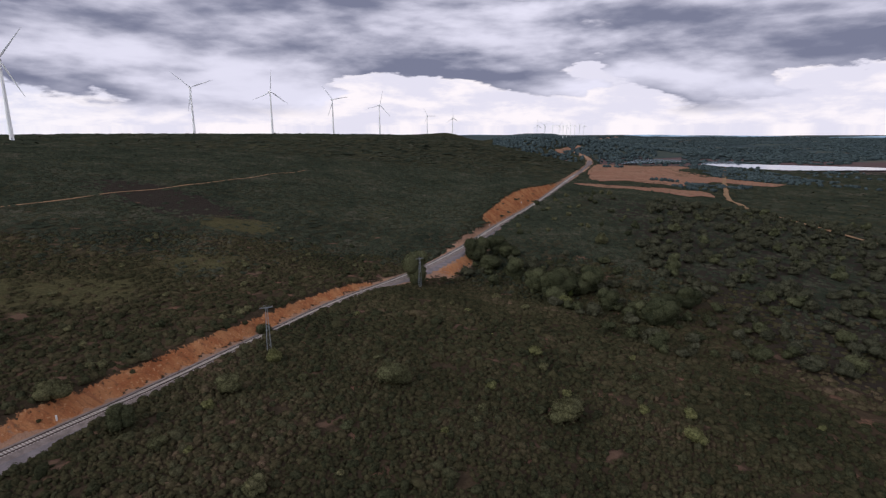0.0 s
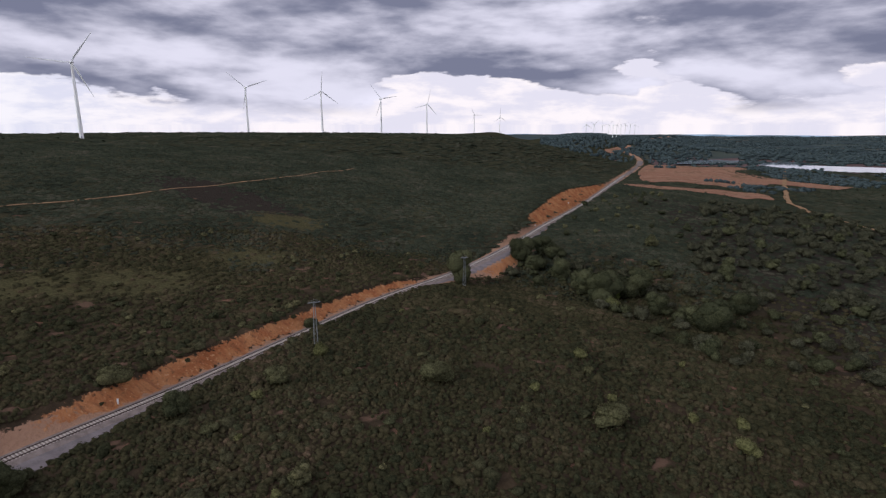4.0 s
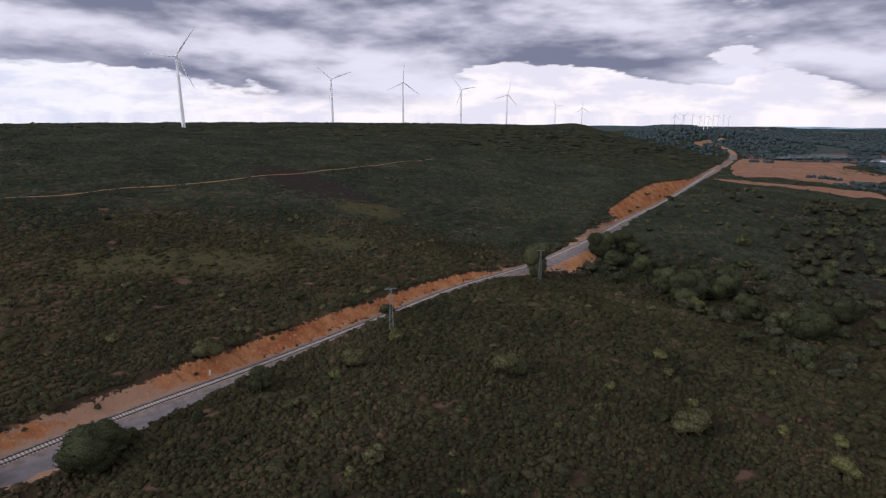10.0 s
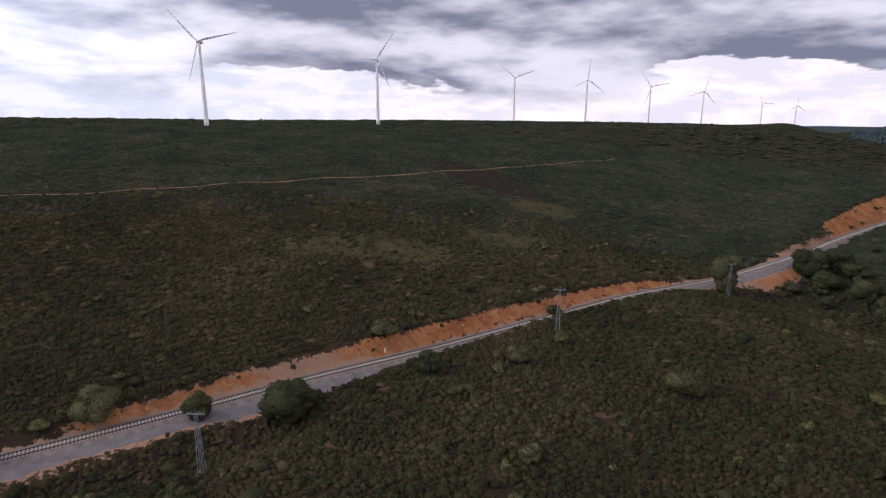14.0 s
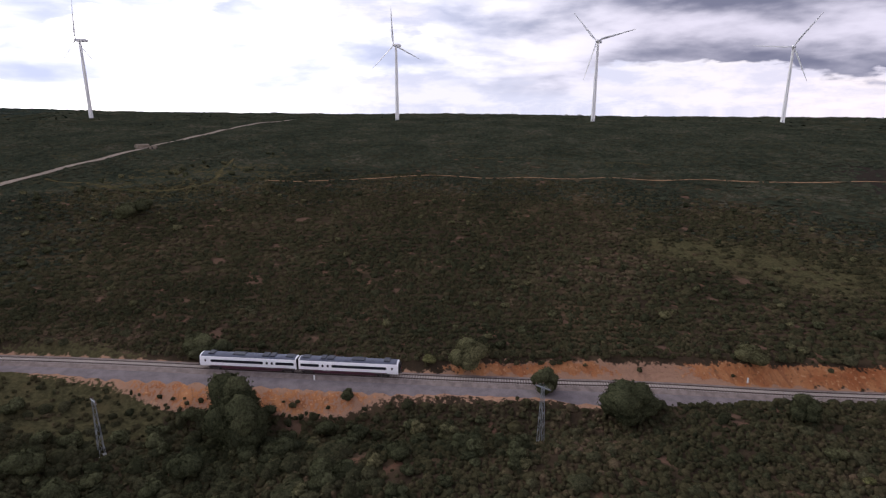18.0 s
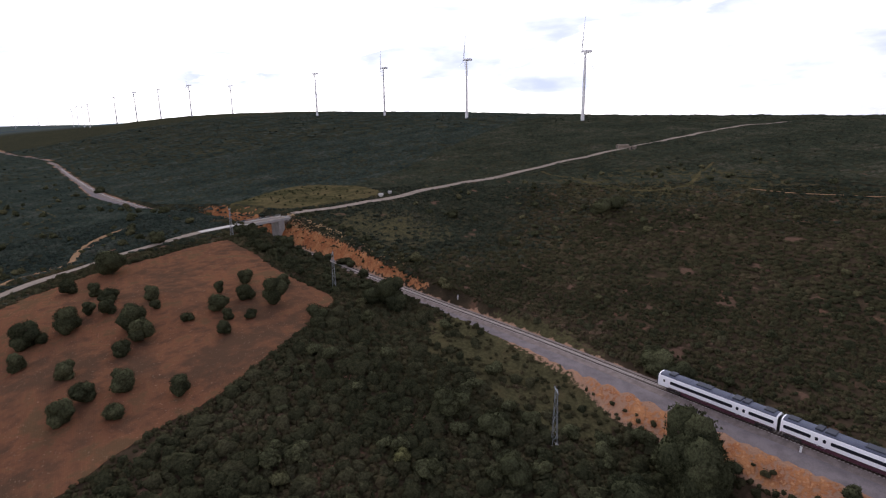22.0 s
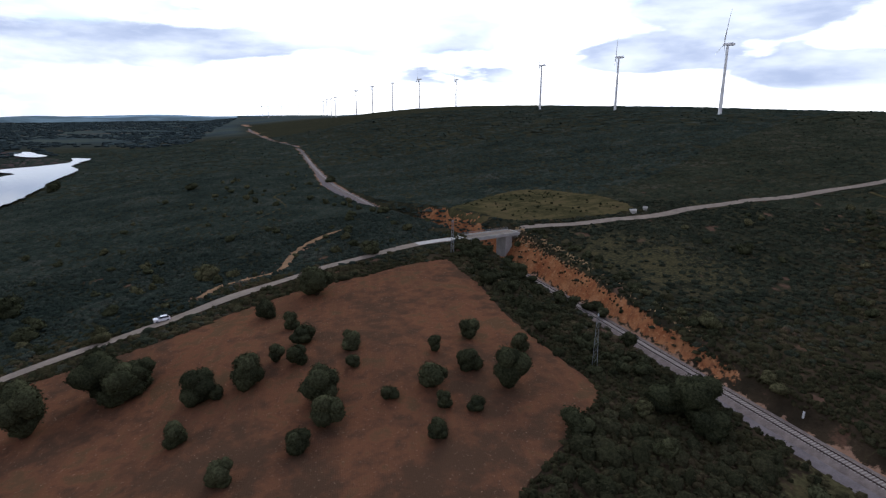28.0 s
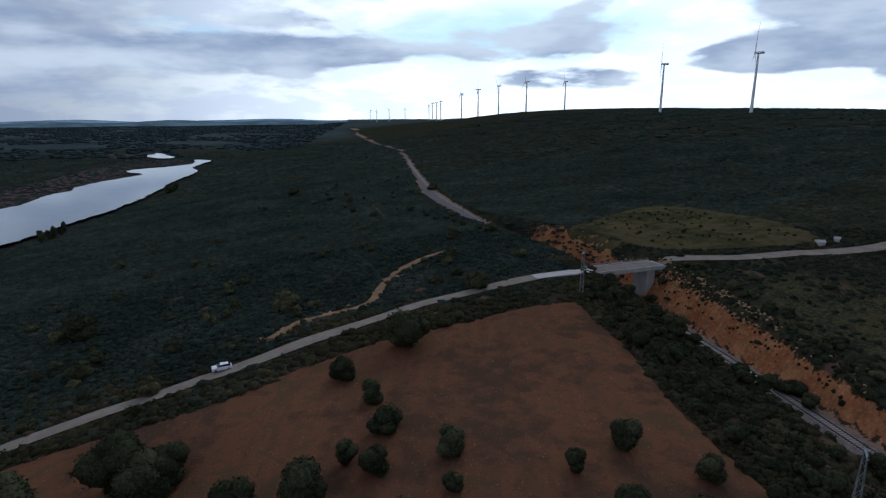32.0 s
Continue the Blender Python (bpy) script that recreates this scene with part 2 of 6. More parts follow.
def natural(x, y, d=None):
    """The land before the railway was dug through it."""
    if d is None:
        d, _ = nearest(x, y, COARSE)
    top = np.interp(y, [-3000, -2000, -1300, -900, -600, -450, -280, -120, 175, 350, 600, 850, 1200, 1500, 3000], [22, 42, 71, 73, 68, 64, 59, 55, 52, 53, 49, 48, 43, 38, 10])
    west = np.maximum(d, 0)
    z = top * (1 - np.exp(-(west / np.interp(y, [560, 780, 930, 1150], [275, 130, 125, 275])) ** 1.45))
    z = z - 0.035 * np.maximum(west - 750, 0) * (west < 3500) - 0.035 * 2750 * (west >= 3500)
    z = np.maximum(z, -25)
    east = np.maximum(-d, 0)
    z = z - np.interp(y, [-500, -250, 0], [17, 18, 20]) * step(east, 30, 270)
    # north of the shoulder the land drops to the reservoir
    fall = step(y, 900, 1080) * step(x / np.maximum(y, 1.0), 0.0, 0.08) * (d > -400)
    z = z * (1 - fall) - 14 * fall
    z = z + 7.5 * hump(x, y, -100, -150, 75, 65) + 5.5 * hump(x, y, -25, 95, 60, 80, -25)
    z = z - 10 * hump(x, y, 22, 226, 75, 26, -38) - 8.0 * hump(x, y, -88, -26, 40, 26, -30)
    z = z + 6 * hump(x, y, 90, 420, 90, 120)
    z = z + 9 * hump(x, y, -235, -230, 60, 70) + 4.5 * hump(x, y, -18, 262, 13, 32, -22)
    z = z + 4.0 * hump(x, y, -295, -165, 45, 45) - 3 * hump(x, y, -238, -62, 28, 40) + 2.2 * hump(x, y, -92, -208, 40, 30)
    z = z - np.exp(-((d + 17) / 10) ** 2) * np.interp(y, [-60, -35, 5, 22, 62, 80], [0, 2.5, 3.5, 6, 6, 0])
    z = z - 3.2 * np.exp(-((d + 10) / 8) ** 2) * np.interp(y, [-174, -160, -112, -92], [0, 1, 1, 0])
    # far tablelands
    r = np.hypot(x, y)
    z = z + step(r, 900, 2500) * (waves(x, y, 900, 5) * 3)
    z = z + step(np.abs(d), 15, 90) * waves(x, y, 60, 3) * 0.8
    # wooded hills north of the red fields, blue hills far south
    z = z + 46 * hump(x, y, 280, 1650, 180, 230) + 6 * hump(x, y, 46, 440, 14, 75, -19)
    for way, wide in ((RIVER_S, 70.0), (RIVER_N, 120.0)):
        near = np.abs(nearest(x, y, way)[0])
        z = np.minimum(z, np.where(near < wide, -21.5, -21.5 + (near - wide) * 0.1 + ((near - wide) / 45) ** 2))
    return z


BED_W, BED_Z = 3.6, -0.75      # the formation's half width on the west, its level


def bed_east(y):
    """Half width of the formation on the east, with its gravel strip where there is one."""
    return np.interp(y, [-520, -440, -250, -215, -118, -98, -50, 58, 70, 84, 96, 108, 128, 215, 235, 300, 330], [4.3, 8.5, 8.5, 4.3, 4.3, 6.3, 6.7, 6.9, 10.0, 10.0, 7.2, 7.0, 4.6, 4.6, 6.0, 6.0, 4.6])



def land(x, y, fine=True):
    """Height of the ground, with cutting and bank."""
    x, y = np.asarray(x, float), np.asarray(y, float)
    d, _ = nearest(x, y, COARSE)
    close = np.abs(d) < 130
    if fine and close.any():
        d = d.copy()
        d[close] = nearest(x[close], y[close], TRACK)[0]
    n = natural(x, y, d)
    out = np.maximum(np.where(d > 0, d - BED_W, -d - bed_east(y)), 0)
    rills = 1 + 0.045 * waves(x, y, 9, 21) * step(out, 0.8, 3.0)
    out = out * rills
    return np.minimum(np.maximum(n, BED_Z - out / 1.5), BED_Z + out * np.interp(y, [-110, -90], [1.3, 0.95])), n, d


# ---- helpers for meshes ----

def tri_mesh(name, verts, tris, smooth=False):
    """A mesh of triangles from big arrays."""
    verts, tris = np.asarray(verts, np.float32), np.asarray(tris, np.int32)
    me = bpy.data.meshes.new(name)
    me.vertices.add(len(verts))
    me.vertices.foreach_set("co", verts.ravel())
    me.loops.add(tris.size)
    me.loops.foreach_set("vertex_index", tris.ravel())
    me.polygons.add(len(tris))
    me.polygons.foreach_set("loop_start", np.arange(0, tris.size, 3, dtype=np.int32))
    me.update(calc_edges=True)
    if smooth:
        me.polygons.foreach_set("use_smooth", np.ones(len(tris), bool))
    return me


def part(name, data, material, parent=None, label=""):
    """Links a bmesh or mesh as one object, under its thing."""
    if isinstance(data, bmesh.types.BMesh):
        me = bpy.data.meshes.new(name)
        data.normal_update()
        data.to_mesh(me)
        data.free()
    else:
        me = data
    ob = new(name, me)
    if material and not me.materials:
        me.materials.append(material)
    if parent:
        ob.parent = parent
    if label:
        ob["label"] = label
    return ob


def box(bm, x0, x1, y0, y1, z0, z1):
    v = [bm.verts.new((x, y, z)) for z in (z0, z1) for x, y in ((x0, y0), (x1, y0), (x1, y1), (x0, y1))]
    for f in ((3, 2, 1, 0), (4, 5, 6, 7), (0, 1, 5, 4), (1, 2, 6, 5), (2, 3, 7, 6), (3, 0, 4, 7)):
        bm.faces.new([v[i] for i in f])
    return v


def tube(bm, a, b, ra, rb=None, n=8, cap=True):
    """A tapered rod from a to b."""
    a, b = Vector(a), Vector(b)
    rb = ra if rb is None else rb
    z = (b - a).normalized()
    x = z.orthogonal().normalized()
    y = z.cross(x)
    ring = [[bm.verts.new(c + (x * math.cos(2 * math.pi * i / n) + y * math.sin(2 * math.pi * i / n)) * r) for i in range(n)] for c, r in ((a, ra), (b, rb))]
    for i in range(n):
        f = bm.faces.new((ring[0][i], ring[0][(i + 1) % n], ring[1][(i + 1) % n], ring[1][i]))
        f.smooth = n > 5
    if cap:
        bm.faces.new(ring[0][::-1])
        bm.faces.new(ring[1])


def lathe(bm, profile, n=24):
    """Turned shape about z from (radius, height) pairs."""
    rings = []
    for r, z in profile:
        rings.append([bm.verts.new((r * math.cos(2 * math.pi * i / n), r * math.sin(2 * math.pi * i / n), z)) for i in range(n)])
    for a, b in zip(rings, rings[1:]):
        for i in range(n):
            f = bm.faces.new((a[i], a[(i + 1) % n], b[(i + 1) % n], b[i]))
            f.smooth = True
    bm.faces.new(rings[0][::-1])
    bm.faces.new(rings[-1])


def material(name, colour, rough=0.8, metal=0.0, dark=0.7, scale=1.0, bump=0.0, bump_scale=8.0, spec=0.3, island=0.0, piece=0.0):
    """A worn surface: two sizes of noise between the colour and a darker one, and fine relief."""
    m = bpy.data.materials.new(name)
    m.use_nodes = True
    N = Nodes(m.node_tree)
    co = N.add("ShaderNodeTexCoord").outputs["Object"]
    c1 = (*colour, 1)
    c2 = (*[v * dark for v in colour], 1)
    f = N.math("ADD", N.math("MULTIPLY", N.noise(co, 0.6 * scale, 3), 0.6), N.math("MULTIPLY", N.noise(co, 6.0 * scale, 4), 0.4))
    col = N.mix(N.smooth(f, 0.35, 0.65), c2, c1)
    if island:
        geo = N.add("ShaderNodeNewGeometry").outputs["Random Per Island"]
        col = N.mix(N.math("MULTIPLY", geo, island), col, (*[v * 1.9 for v in colour], 1))
    if piece:
        rnd = N.add("ShaderNodeObjectInfo").outputs["Random"]
        col = N.mix(N.math("MULTIPLY", rnd, piece), col, (*[v * 0.5 for v in colour], 1))
    b = N.add("ShaderNodeBsdfPrincipled", Base_Color=col, Roughness=rough, Metallic=metal, i13=spec)
    if bump:
        bp = N.add("ShaderNodeBump", Strength=bump, Distance=0.1, Height=N.noise(co, bump_scale, 5))
        N.tree.links.new(bp.outputs[0], b.inputs["Normal"])
    N.tree.links.new(b.outputs[0], N.add("ShaderNodeOutputMaterial").inputs[0])
    return m


def foliage(name, stops, patch=0.0, rough=0.9, gloss=0.0, grain=0.5):
    """Leaves: each clump takes its own colour out of the stops; large patches drift in tone."""
    m = bpy.data.materials.new(name)
    m.use_nodes = True
    N = Nodes(m.node_tree)
    rnd = N.add("ShaderNodeNewGeometry").outputs["Random Per Island"]
    obj = N.add("ShaderNodeObjectInfo").outputs["Random"]
    place = N.add("ShaderNodeNewGeometry").outputs["Position"]
    f = rnd
    if patch:
        drift = N.math("MULTIPLY", N.math("SUBTRACT", N.noise(place, 0.03, 6, 0.62), 0.5), 2.6 * patch)
        f = N.math("ADD", N.math("ADD", N.math("MULTIPLY", f, 0.55), 0.2), drift, clamp=True)
    else:
        f = N.math("ADD", N.math("MULTIPLY", rnd, 0.45), N.math("MULTIPLY", obj, 0.55))
    col = N.ramp(f, stops)
    speck = N.noise(place, 2.3, 5, 0.75)
    col = N.mix(N.smooth(speck, 0.36, 0.64), N.mix(1.0, col, (grain, grain, grain, 1), "MULTIPLY"), N.mix(1.0, col, (1.25, 1.25, 1.25, 1), "MULTIPLY"))
    b = N.add("ShaderNodeBsdfPrincipled", Base_Color=col, Roughness=rough, i13=gloss)
    bp = N.add("ShaderNodeBump", Strength=0.7, Distance=0.25, Height=N.noise(place, 5.0, 3, 0.7))
    N.tree.links.new(bp.outputs[0], b.inputs["Normal"])
    N.tree.links.new(b.outputs[0], N.add("ShaderNodeOutputMaterial").inputs[0])
    return m


def earth(name):
    """The land: scrub litter, bare red patches, orange cuttings, dry grass; the zones are painted by kind of soil, the
    far land with haze blue in its colour.
    """
    m = bpy.data.materials.new(name)
    m.use_nodes = True
    N = Nodes(m.node_tree)
    co = N.add("ShaderNodeTexCoord").outputs["Object"]
    marks = N.add("ShaderNodeAttribute", {"attribute_name": "zone"})
    zone = N.add("ShaderNodeSeparateColor", i0=marks.outputs["Color"])
    heath = marks.outputs["Alpha"]
    n_big, n_mid, n_fine = N.noise(co, 0.02, 5, 0.6), N.noise(co, 0.16, 5, 0.6), N.noise(co, 1.1, 4, 0.6)
    scrub = N.mix(N.smooth(n_mid, 0.35, 0.65), (0.036, 0.027, 0.018, 1), (0.060, 0.043, 0.028, 1))
    scrub = N.mix(N.smooth(n_big, 0.52, 0.72), scrub, (0.078, 0.055, 0.032, 1))
    scrub = N.mix(N.math("MULTIPLY", N.smooth(n_mid, 0.60, 0.68), 0.85), scrub, (0.150, 0.082, 0.055, 1))
    green = N.mix(N.smooth(n_mid, 0.35, 0.65), (0.028, 0.029, 0.019, 1), (0.046, 0.045, 0.027, 1))
    green = N.mix(N.math("MULTIPLY", N.smooth(n_big, 0.55, 0.7), 0.6), green, (0.064, 0.060, 0.032, 1))
    scrub = N.mix(heath, scrub, green)
    grass = N.mix(N.smooth(n_fine, 0.35, 0.65), (0.046, 0.044, 0.022, 1), (0.080, 0.071, 0.036, 1))
    grass = N.mix(N.math("MULTIPLY", N.smooth(n_mid, 0.5, 0.68), 0.6), grass, (0.085, 0.067, 0.034, 1))
    country_marks = N.add("ShaderNodeAttribute", {"attribute_name": "country"})
    land_marks = N.add("ShaderNodeSeparateColor", i0=country_marks.outputs["Color"])
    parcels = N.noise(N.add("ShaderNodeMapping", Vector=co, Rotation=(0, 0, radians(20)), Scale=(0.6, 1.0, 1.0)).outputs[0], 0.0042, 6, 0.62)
    # woods, pasture and bare parcels, with blue haze mixed into their colours
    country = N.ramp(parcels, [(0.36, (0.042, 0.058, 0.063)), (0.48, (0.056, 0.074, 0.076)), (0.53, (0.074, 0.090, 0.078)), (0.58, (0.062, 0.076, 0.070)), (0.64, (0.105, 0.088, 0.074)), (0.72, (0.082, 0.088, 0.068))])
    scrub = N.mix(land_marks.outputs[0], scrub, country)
    scrub = N.mix(N.smooth(N.math("ADD", land_marks.outputs[2], N.math("MULTIPLY", N.math("SUBTRACT", n_mid, 0.5), 0.8)), 0.35, 0.6), scrub, (0.034, 0.028, 0.023, 1))
    scrub = N.mix(N.smooth(N.math("ADD", country_marks.outputs["Alpha"], N.math("MULTIPLY", N.math("SUBTRACT", n_fine, 0.5), 0.7)), 0.3, 0.75), scrub, N.mix(n_mid, (0.080, 0.052, 0.036, 1), (0.135, 0.082, 0.058, 1)))
    mud = N.mix(n_mid, (0.085, 0.060, 0.060, 1), (0.135, 0.092, 0.088, 1))
    clay = N.mix(N.smooth(n_mid, 0.3, 0.7), (0.285, 0.102, 0.042, 1), (0.41, 0.190, 0.088, 1))
    gully = N.noise(N.add("ShaderNodeMapping", Vector=co, Rotation=(0, 0, radians(27)), Scale=(0.16, 1.0, 0.3)).outputs[0], 0.9, 4, 0.65)
    clay = N.mix(N.math("MULTIPLY", N.smooth(gully, 0.48, 0.68), 0.5), clay, (0.15, 0.066, 0.038, 1))
    clay = N.mix(N.math("MULTIPLY", N.smooth(n_fine, 0.57, 0.68), 0.7), clay, (0.50, 0.28, 0.15, 1))
    clay = N.mix(N.math("MULTIPLY", N.smooth(n_fine, 0.42, 0.34), 0.5), clay, (0.085, 0.062, 0.034, 1))
    sand = N.mix(n_fine, (0.27, 0.155, 0.10, 1), (0.37, 0.225, 0.155, 1))
    edge = N.math("MULTIPLY", N.math("SUBTRACT", n_fine, 0.5), 1.1)
    edge = N.math("ADD", edge, N.math("MULTIPLY", N.math("SUBTRACT", n_mid, 0.5), 0.6))
    col = scrub
    col = N.mix(N.smooth(N.math("ADD", land_marks.outputs[1], edge), 0.40, 0.62), col, mud)
    for out, c in ((2, grass), (1, sand), (0, clay)):
        col = N.mix(N.smooth(N.math("ADD", zone.outputs[out], edge), 0.42, 0.60), col, c)
    b = N.add("ShaderNodeBsdfPrincipled", Base_Color=col, Roughness=0.95, i13=0.0)
    h = N.math("ADD", N.math("MULTIPLY", n_mid, 2.0), n_fine)
    bp = N.add("ShaderNodeBump", Strength=0.8, Distance=0.6, Height=h)
    N.tree.links.new(bp.outputs[0], b.inputs["Normal"])
    N.tree.links.new(b.outputs[0], N.add("ShaderNodeOutputMaterial").inputs[0])
    return m


def ploughed(name, dark, light, clod, heading, band=0.35):
    """Tilled soil with faint furrows along a heading (degrees)."""
    m = bpy.data.materials.new(name)
    m.use_nodes = True
    N = Nodes(m.node_tree)
    co = N.add("ShaderNodeTexCoord").outputs["Object"]
    turned = N.add("ShaderNodeMapping", Vector=co, Rotation=(0, 0, radians(heading))).outputs[0]
    row = N.add("ShaderNodeTexWave", {"bands_direction": "X"}, Vector=turned, Scale=0.9, Distortion=4.0, Detail=3.0, Detail_Scale=1.6).outputs[1]
    big, mid, fine = N.noise(co, 0.035, 4, 0.55), N.noise(co, 0.22, 5, 0.65), N.noise(co, 2.2, 4, 0.7)
    col = N.mix(N.smooth(N.math("ADD", N.math("MULTIPLY", big, 0.5), N.math("MULTIPLY", mid, 0.5)), 0.40, 0.58), dark, light)
    strip = N.noise(N.add("ShaderNodeMapping", Vector=turned, Scale=(1.0, 0.07, 1.0)).outputs[0], 0.16, 4, 0.7)
    col = N.mix(N.math("MULTIPLY", N.smooth(strip, 0.46, 0.60), band), col, dark)
    col = N.mix(N.math("MULTIPLY", row, 0.05), col, dark)
    col = N.mix(N.math("MULTIPLY", N.smooth(N.math("ADD", N.math("MULTIPLY", mid, 0.55), N.math("MULTIPLY", big, 0.45)), 0.50, 0.60), 0.7), col, (0.085, 0.064, 0.036, 1))
    col = N.mix(N.smooth(fine, 0.62, 0.72), col, clod)
    b = N.add("ShaderNodeBsdfPrincipled", Base_Color=col, Roughness=0.95, i13=0.0)
    bp = N.add("ShaderNodeBump", Strength=0.7, Distance=0.3, Height=N.math("ADD", fine, N.math("MULTIPLY", row, 0.08)))
    N.tree.links.new(bp.outputs[0], b.inputs["Normal"])
    N.tree.links.new(b.outputs[0], N.add("ShaderNodeOutputMaterial").inputs[0])
    return m


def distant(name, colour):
    """Far hills: a plain backdrop with blue haze painted into its colour, a soft glow of its own and darker woods."""
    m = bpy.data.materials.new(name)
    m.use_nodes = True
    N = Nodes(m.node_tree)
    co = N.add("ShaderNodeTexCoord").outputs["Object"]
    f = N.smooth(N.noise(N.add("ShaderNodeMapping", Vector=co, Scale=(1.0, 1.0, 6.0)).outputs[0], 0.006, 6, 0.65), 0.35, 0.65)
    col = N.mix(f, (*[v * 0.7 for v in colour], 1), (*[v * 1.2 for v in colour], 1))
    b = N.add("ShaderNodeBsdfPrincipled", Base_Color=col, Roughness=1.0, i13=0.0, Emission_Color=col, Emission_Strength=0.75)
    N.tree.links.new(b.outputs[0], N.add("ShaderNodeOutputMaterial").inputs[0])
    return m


def still_water(name):
    m = bpy.data.materials.new(name)
    m.use_nodes = True
    N = Nodes(m.node_tree)
    co = N.add("ShaderNodeTexCoord").outputs["Object"]
    b = N.add("ShaderNodeBsdfPrincipled", Base_Color=(0.20, 0.235, 0.27, 1), Roughness=0.06, IOR=1.33)
    bp = N.add("ShaderNodeBump", Strength=0.03, Distance=0.2, Height=N.noise(co, 0.5, 3))
    N.tree.links.new(bp.outputs[0], b.inputs["Normal"])
    N.tree.links.new(b.outputs[0], N.add("ShaderNodeOutputMaterial").inputs[0])
    return m


M_GROUND = earth("scrub_earth")
M_FIELD = ploughed("ploughed_red_earth", (0.088, 0.052, 0.033, 1), (0.200, 0.085, 0.046, 1), (0.36, 0.235, 0.170, 1), 35)
M_STUBBLE = ploughed("far_red_earth", (0.225, 0.118, 0.078, 1), (0.330, 0.185, 0.128, 1), (0.38, 0.25, 0.19, 1), 80, 0.9)
M_DRYGRASS = ploughed("dry_grass", (0.044, 0.043, 0.021, 1), (0.115, 0.092, 0.044, 1), (0.05, 0.054, 0.026, 1), 10)
M_ROAD = material("pale_dirt", (0.300, 0.250, 0.208), 0.95, dark=0.72, scale=0.5, bump=0.3, spec=0.0)
M_PATH = material("ochre_dirt", (0.31, 0.195, 0.115), 0.95, dark=0.65, scale=0.4, bump=0.3, spec=0.0)
M_GRAVEL = material("grey_gravel", (0.205, 0.178, 0.182), 0.95, dark=0.72, scale=0.7, bump=0.5, bump_scale=9, spec=0.0)
M_BALLAST = material("ballast", (0.25, 0.205, 0.19), 0.95, dark=0.62, scale=1.2, bump=0.8, bump_scale=12, spec=0.0)
M_SLEEPER = material("concrete_sleeper", (0.47, 0.42, 0.385), 0.9, dark=0.8, scale=2, piece=0.35, spec=0.0)
M_RAIL = material("rusty_rail", (0.05, 0.03, 0.025), 0.6, 0.2, dark=0.7)
M_TOWER = material("white_steel", (0.80, 0.80, 0.81), 0.4, dark=0.94, scale=0.1)
M_BLADE = material("grey_white_blade", (0.72, 0.73, 0.75), 0.35, dark=0.95, scale=0.2)
M_CONCRETE = material("pale_concrete", (0.50, 0.48, 0.45), 0.9, dark=0.7, scale=0.5, bump=0.2)
M_RUIN = material("weathered_stone", (0.26, 0.215, 0.175), 0.95, dark=0.6, scale=0.8, bump=0.4, spec=0.0)
M_SLAB = material("pale_slab", (0.60, 0.57, 0.54), 0.9, dark=0.8, scale=0.4, spec=0.0)
M_GALV = material("galvanised_steel", (0.27, 0.29, 0.32), 0.5, 0.5, dark=0.75)
M_INSUL = material("brown_insulator", (0.12, 0.07, 0.05), 0.3)
M_TRAIN = material("white_train_paint", (0.90, 0.89, 0.93), 0.35, dark=0.96, scale=0.4, spec=0.5)
M_TRAINROOF = material("blue_grey_roof", (0.10, 0.112, 0.16), 0.55, dark=0.75, scale=0.8)
M_ROOFUNIT = material("dark_roof_unit", (0.05, 0.055, 0.075), 0.6, dark=0.7)
M_BLACK = material("black_rubber", (0.018, 0.018, 0.02), 0.6, dark=0.7)
M_PLUM = material("plum_skirt", (0.085, 0.03, 0.045), 0.5, dark=0.7)
M_STEEL = material("dark_steel", (0.06, 0.055, 0.055), 0.6, 0.4, dark=0.7)
M_GLASSDARK = material("tinted_window", (0.018, 0.018, 0.028), 0.12, dark=0.8, spec=0.6)
M_RED = material("red_lens", (0.35, 0.02, 0.02), 0.3)
M_LAMP = material("clear_lens", (0.7, 0.7, 0.66), 0.15)
M_ROCK = material("ochre_rock", (0.40, 0.27, 0.15), 0.95, dark=0.55, scale=1.0, bump=0.6, spec=0.0, island=0.25)
M_WATER = still_water("reservoir_water")
M_HILLS = [distant("haze_blue_green_hills", (0.085, 0.122, 0.150)), distant("haze_pale_blue_hills", (0.150, 0.215, 0.285))]
M_WHITE = material("white_paint", (0.78, 0.78, 0.78), 0.5, dark=0.85)
M_BARK = material("grey_bark", (0.10, 0.075, 0.055), 0.95, dark=0.6, scale=2, spec=0.0)
M_OAK = foliage("oak_leaves", [(0.0, (0.031, 0.035, 0.020)), (0.5, (0.054, 0.058, 0.031)), (1.0, (0.092, 0.094, 0.050))])
M_OLIVE = foliage("olive_leaves", [(0.0, (0.035, 0.037, 0.024)), (0.5, (0.060, 0.060, 0.038)), (1.0, (0.100, 0.096, 0.062))])
M_GREYSHRUB = foliage("grey_green_leaves", [(0.0, (0.066, 0.068, 0.035)), (0.6, (0.104, 0.100, 0.052)), (1.0, (0.148, 0.134, 0.070))])
M_YELLOWSHRUB = foliage("yellow_green_leaves", [(0.0, (0.092, 0.096, 0.041)), (1.0, (0.150, 0.145, 0.064))])
M_POPLAR = foliage("light_green_leaves", [(0.0, (0.091, 0.124, 0.036)), (1.0, (0.169, 0.195, 0.058))])
M_SCRUB = foliage("scrub_leaves", [(0.0, (0.026, 0.027, 0.015)), (0.35, (0.038, 0.036, 0.019)), (0.60, (0.050, 0.045, 0.024)), (0.80, (0.064, 0.053, 0.030)), (0.93, (0.082, 0.062, 0.038)), (1.0, (0.104, 0.072, 0.048))], patch=0.8, grain=0.75)
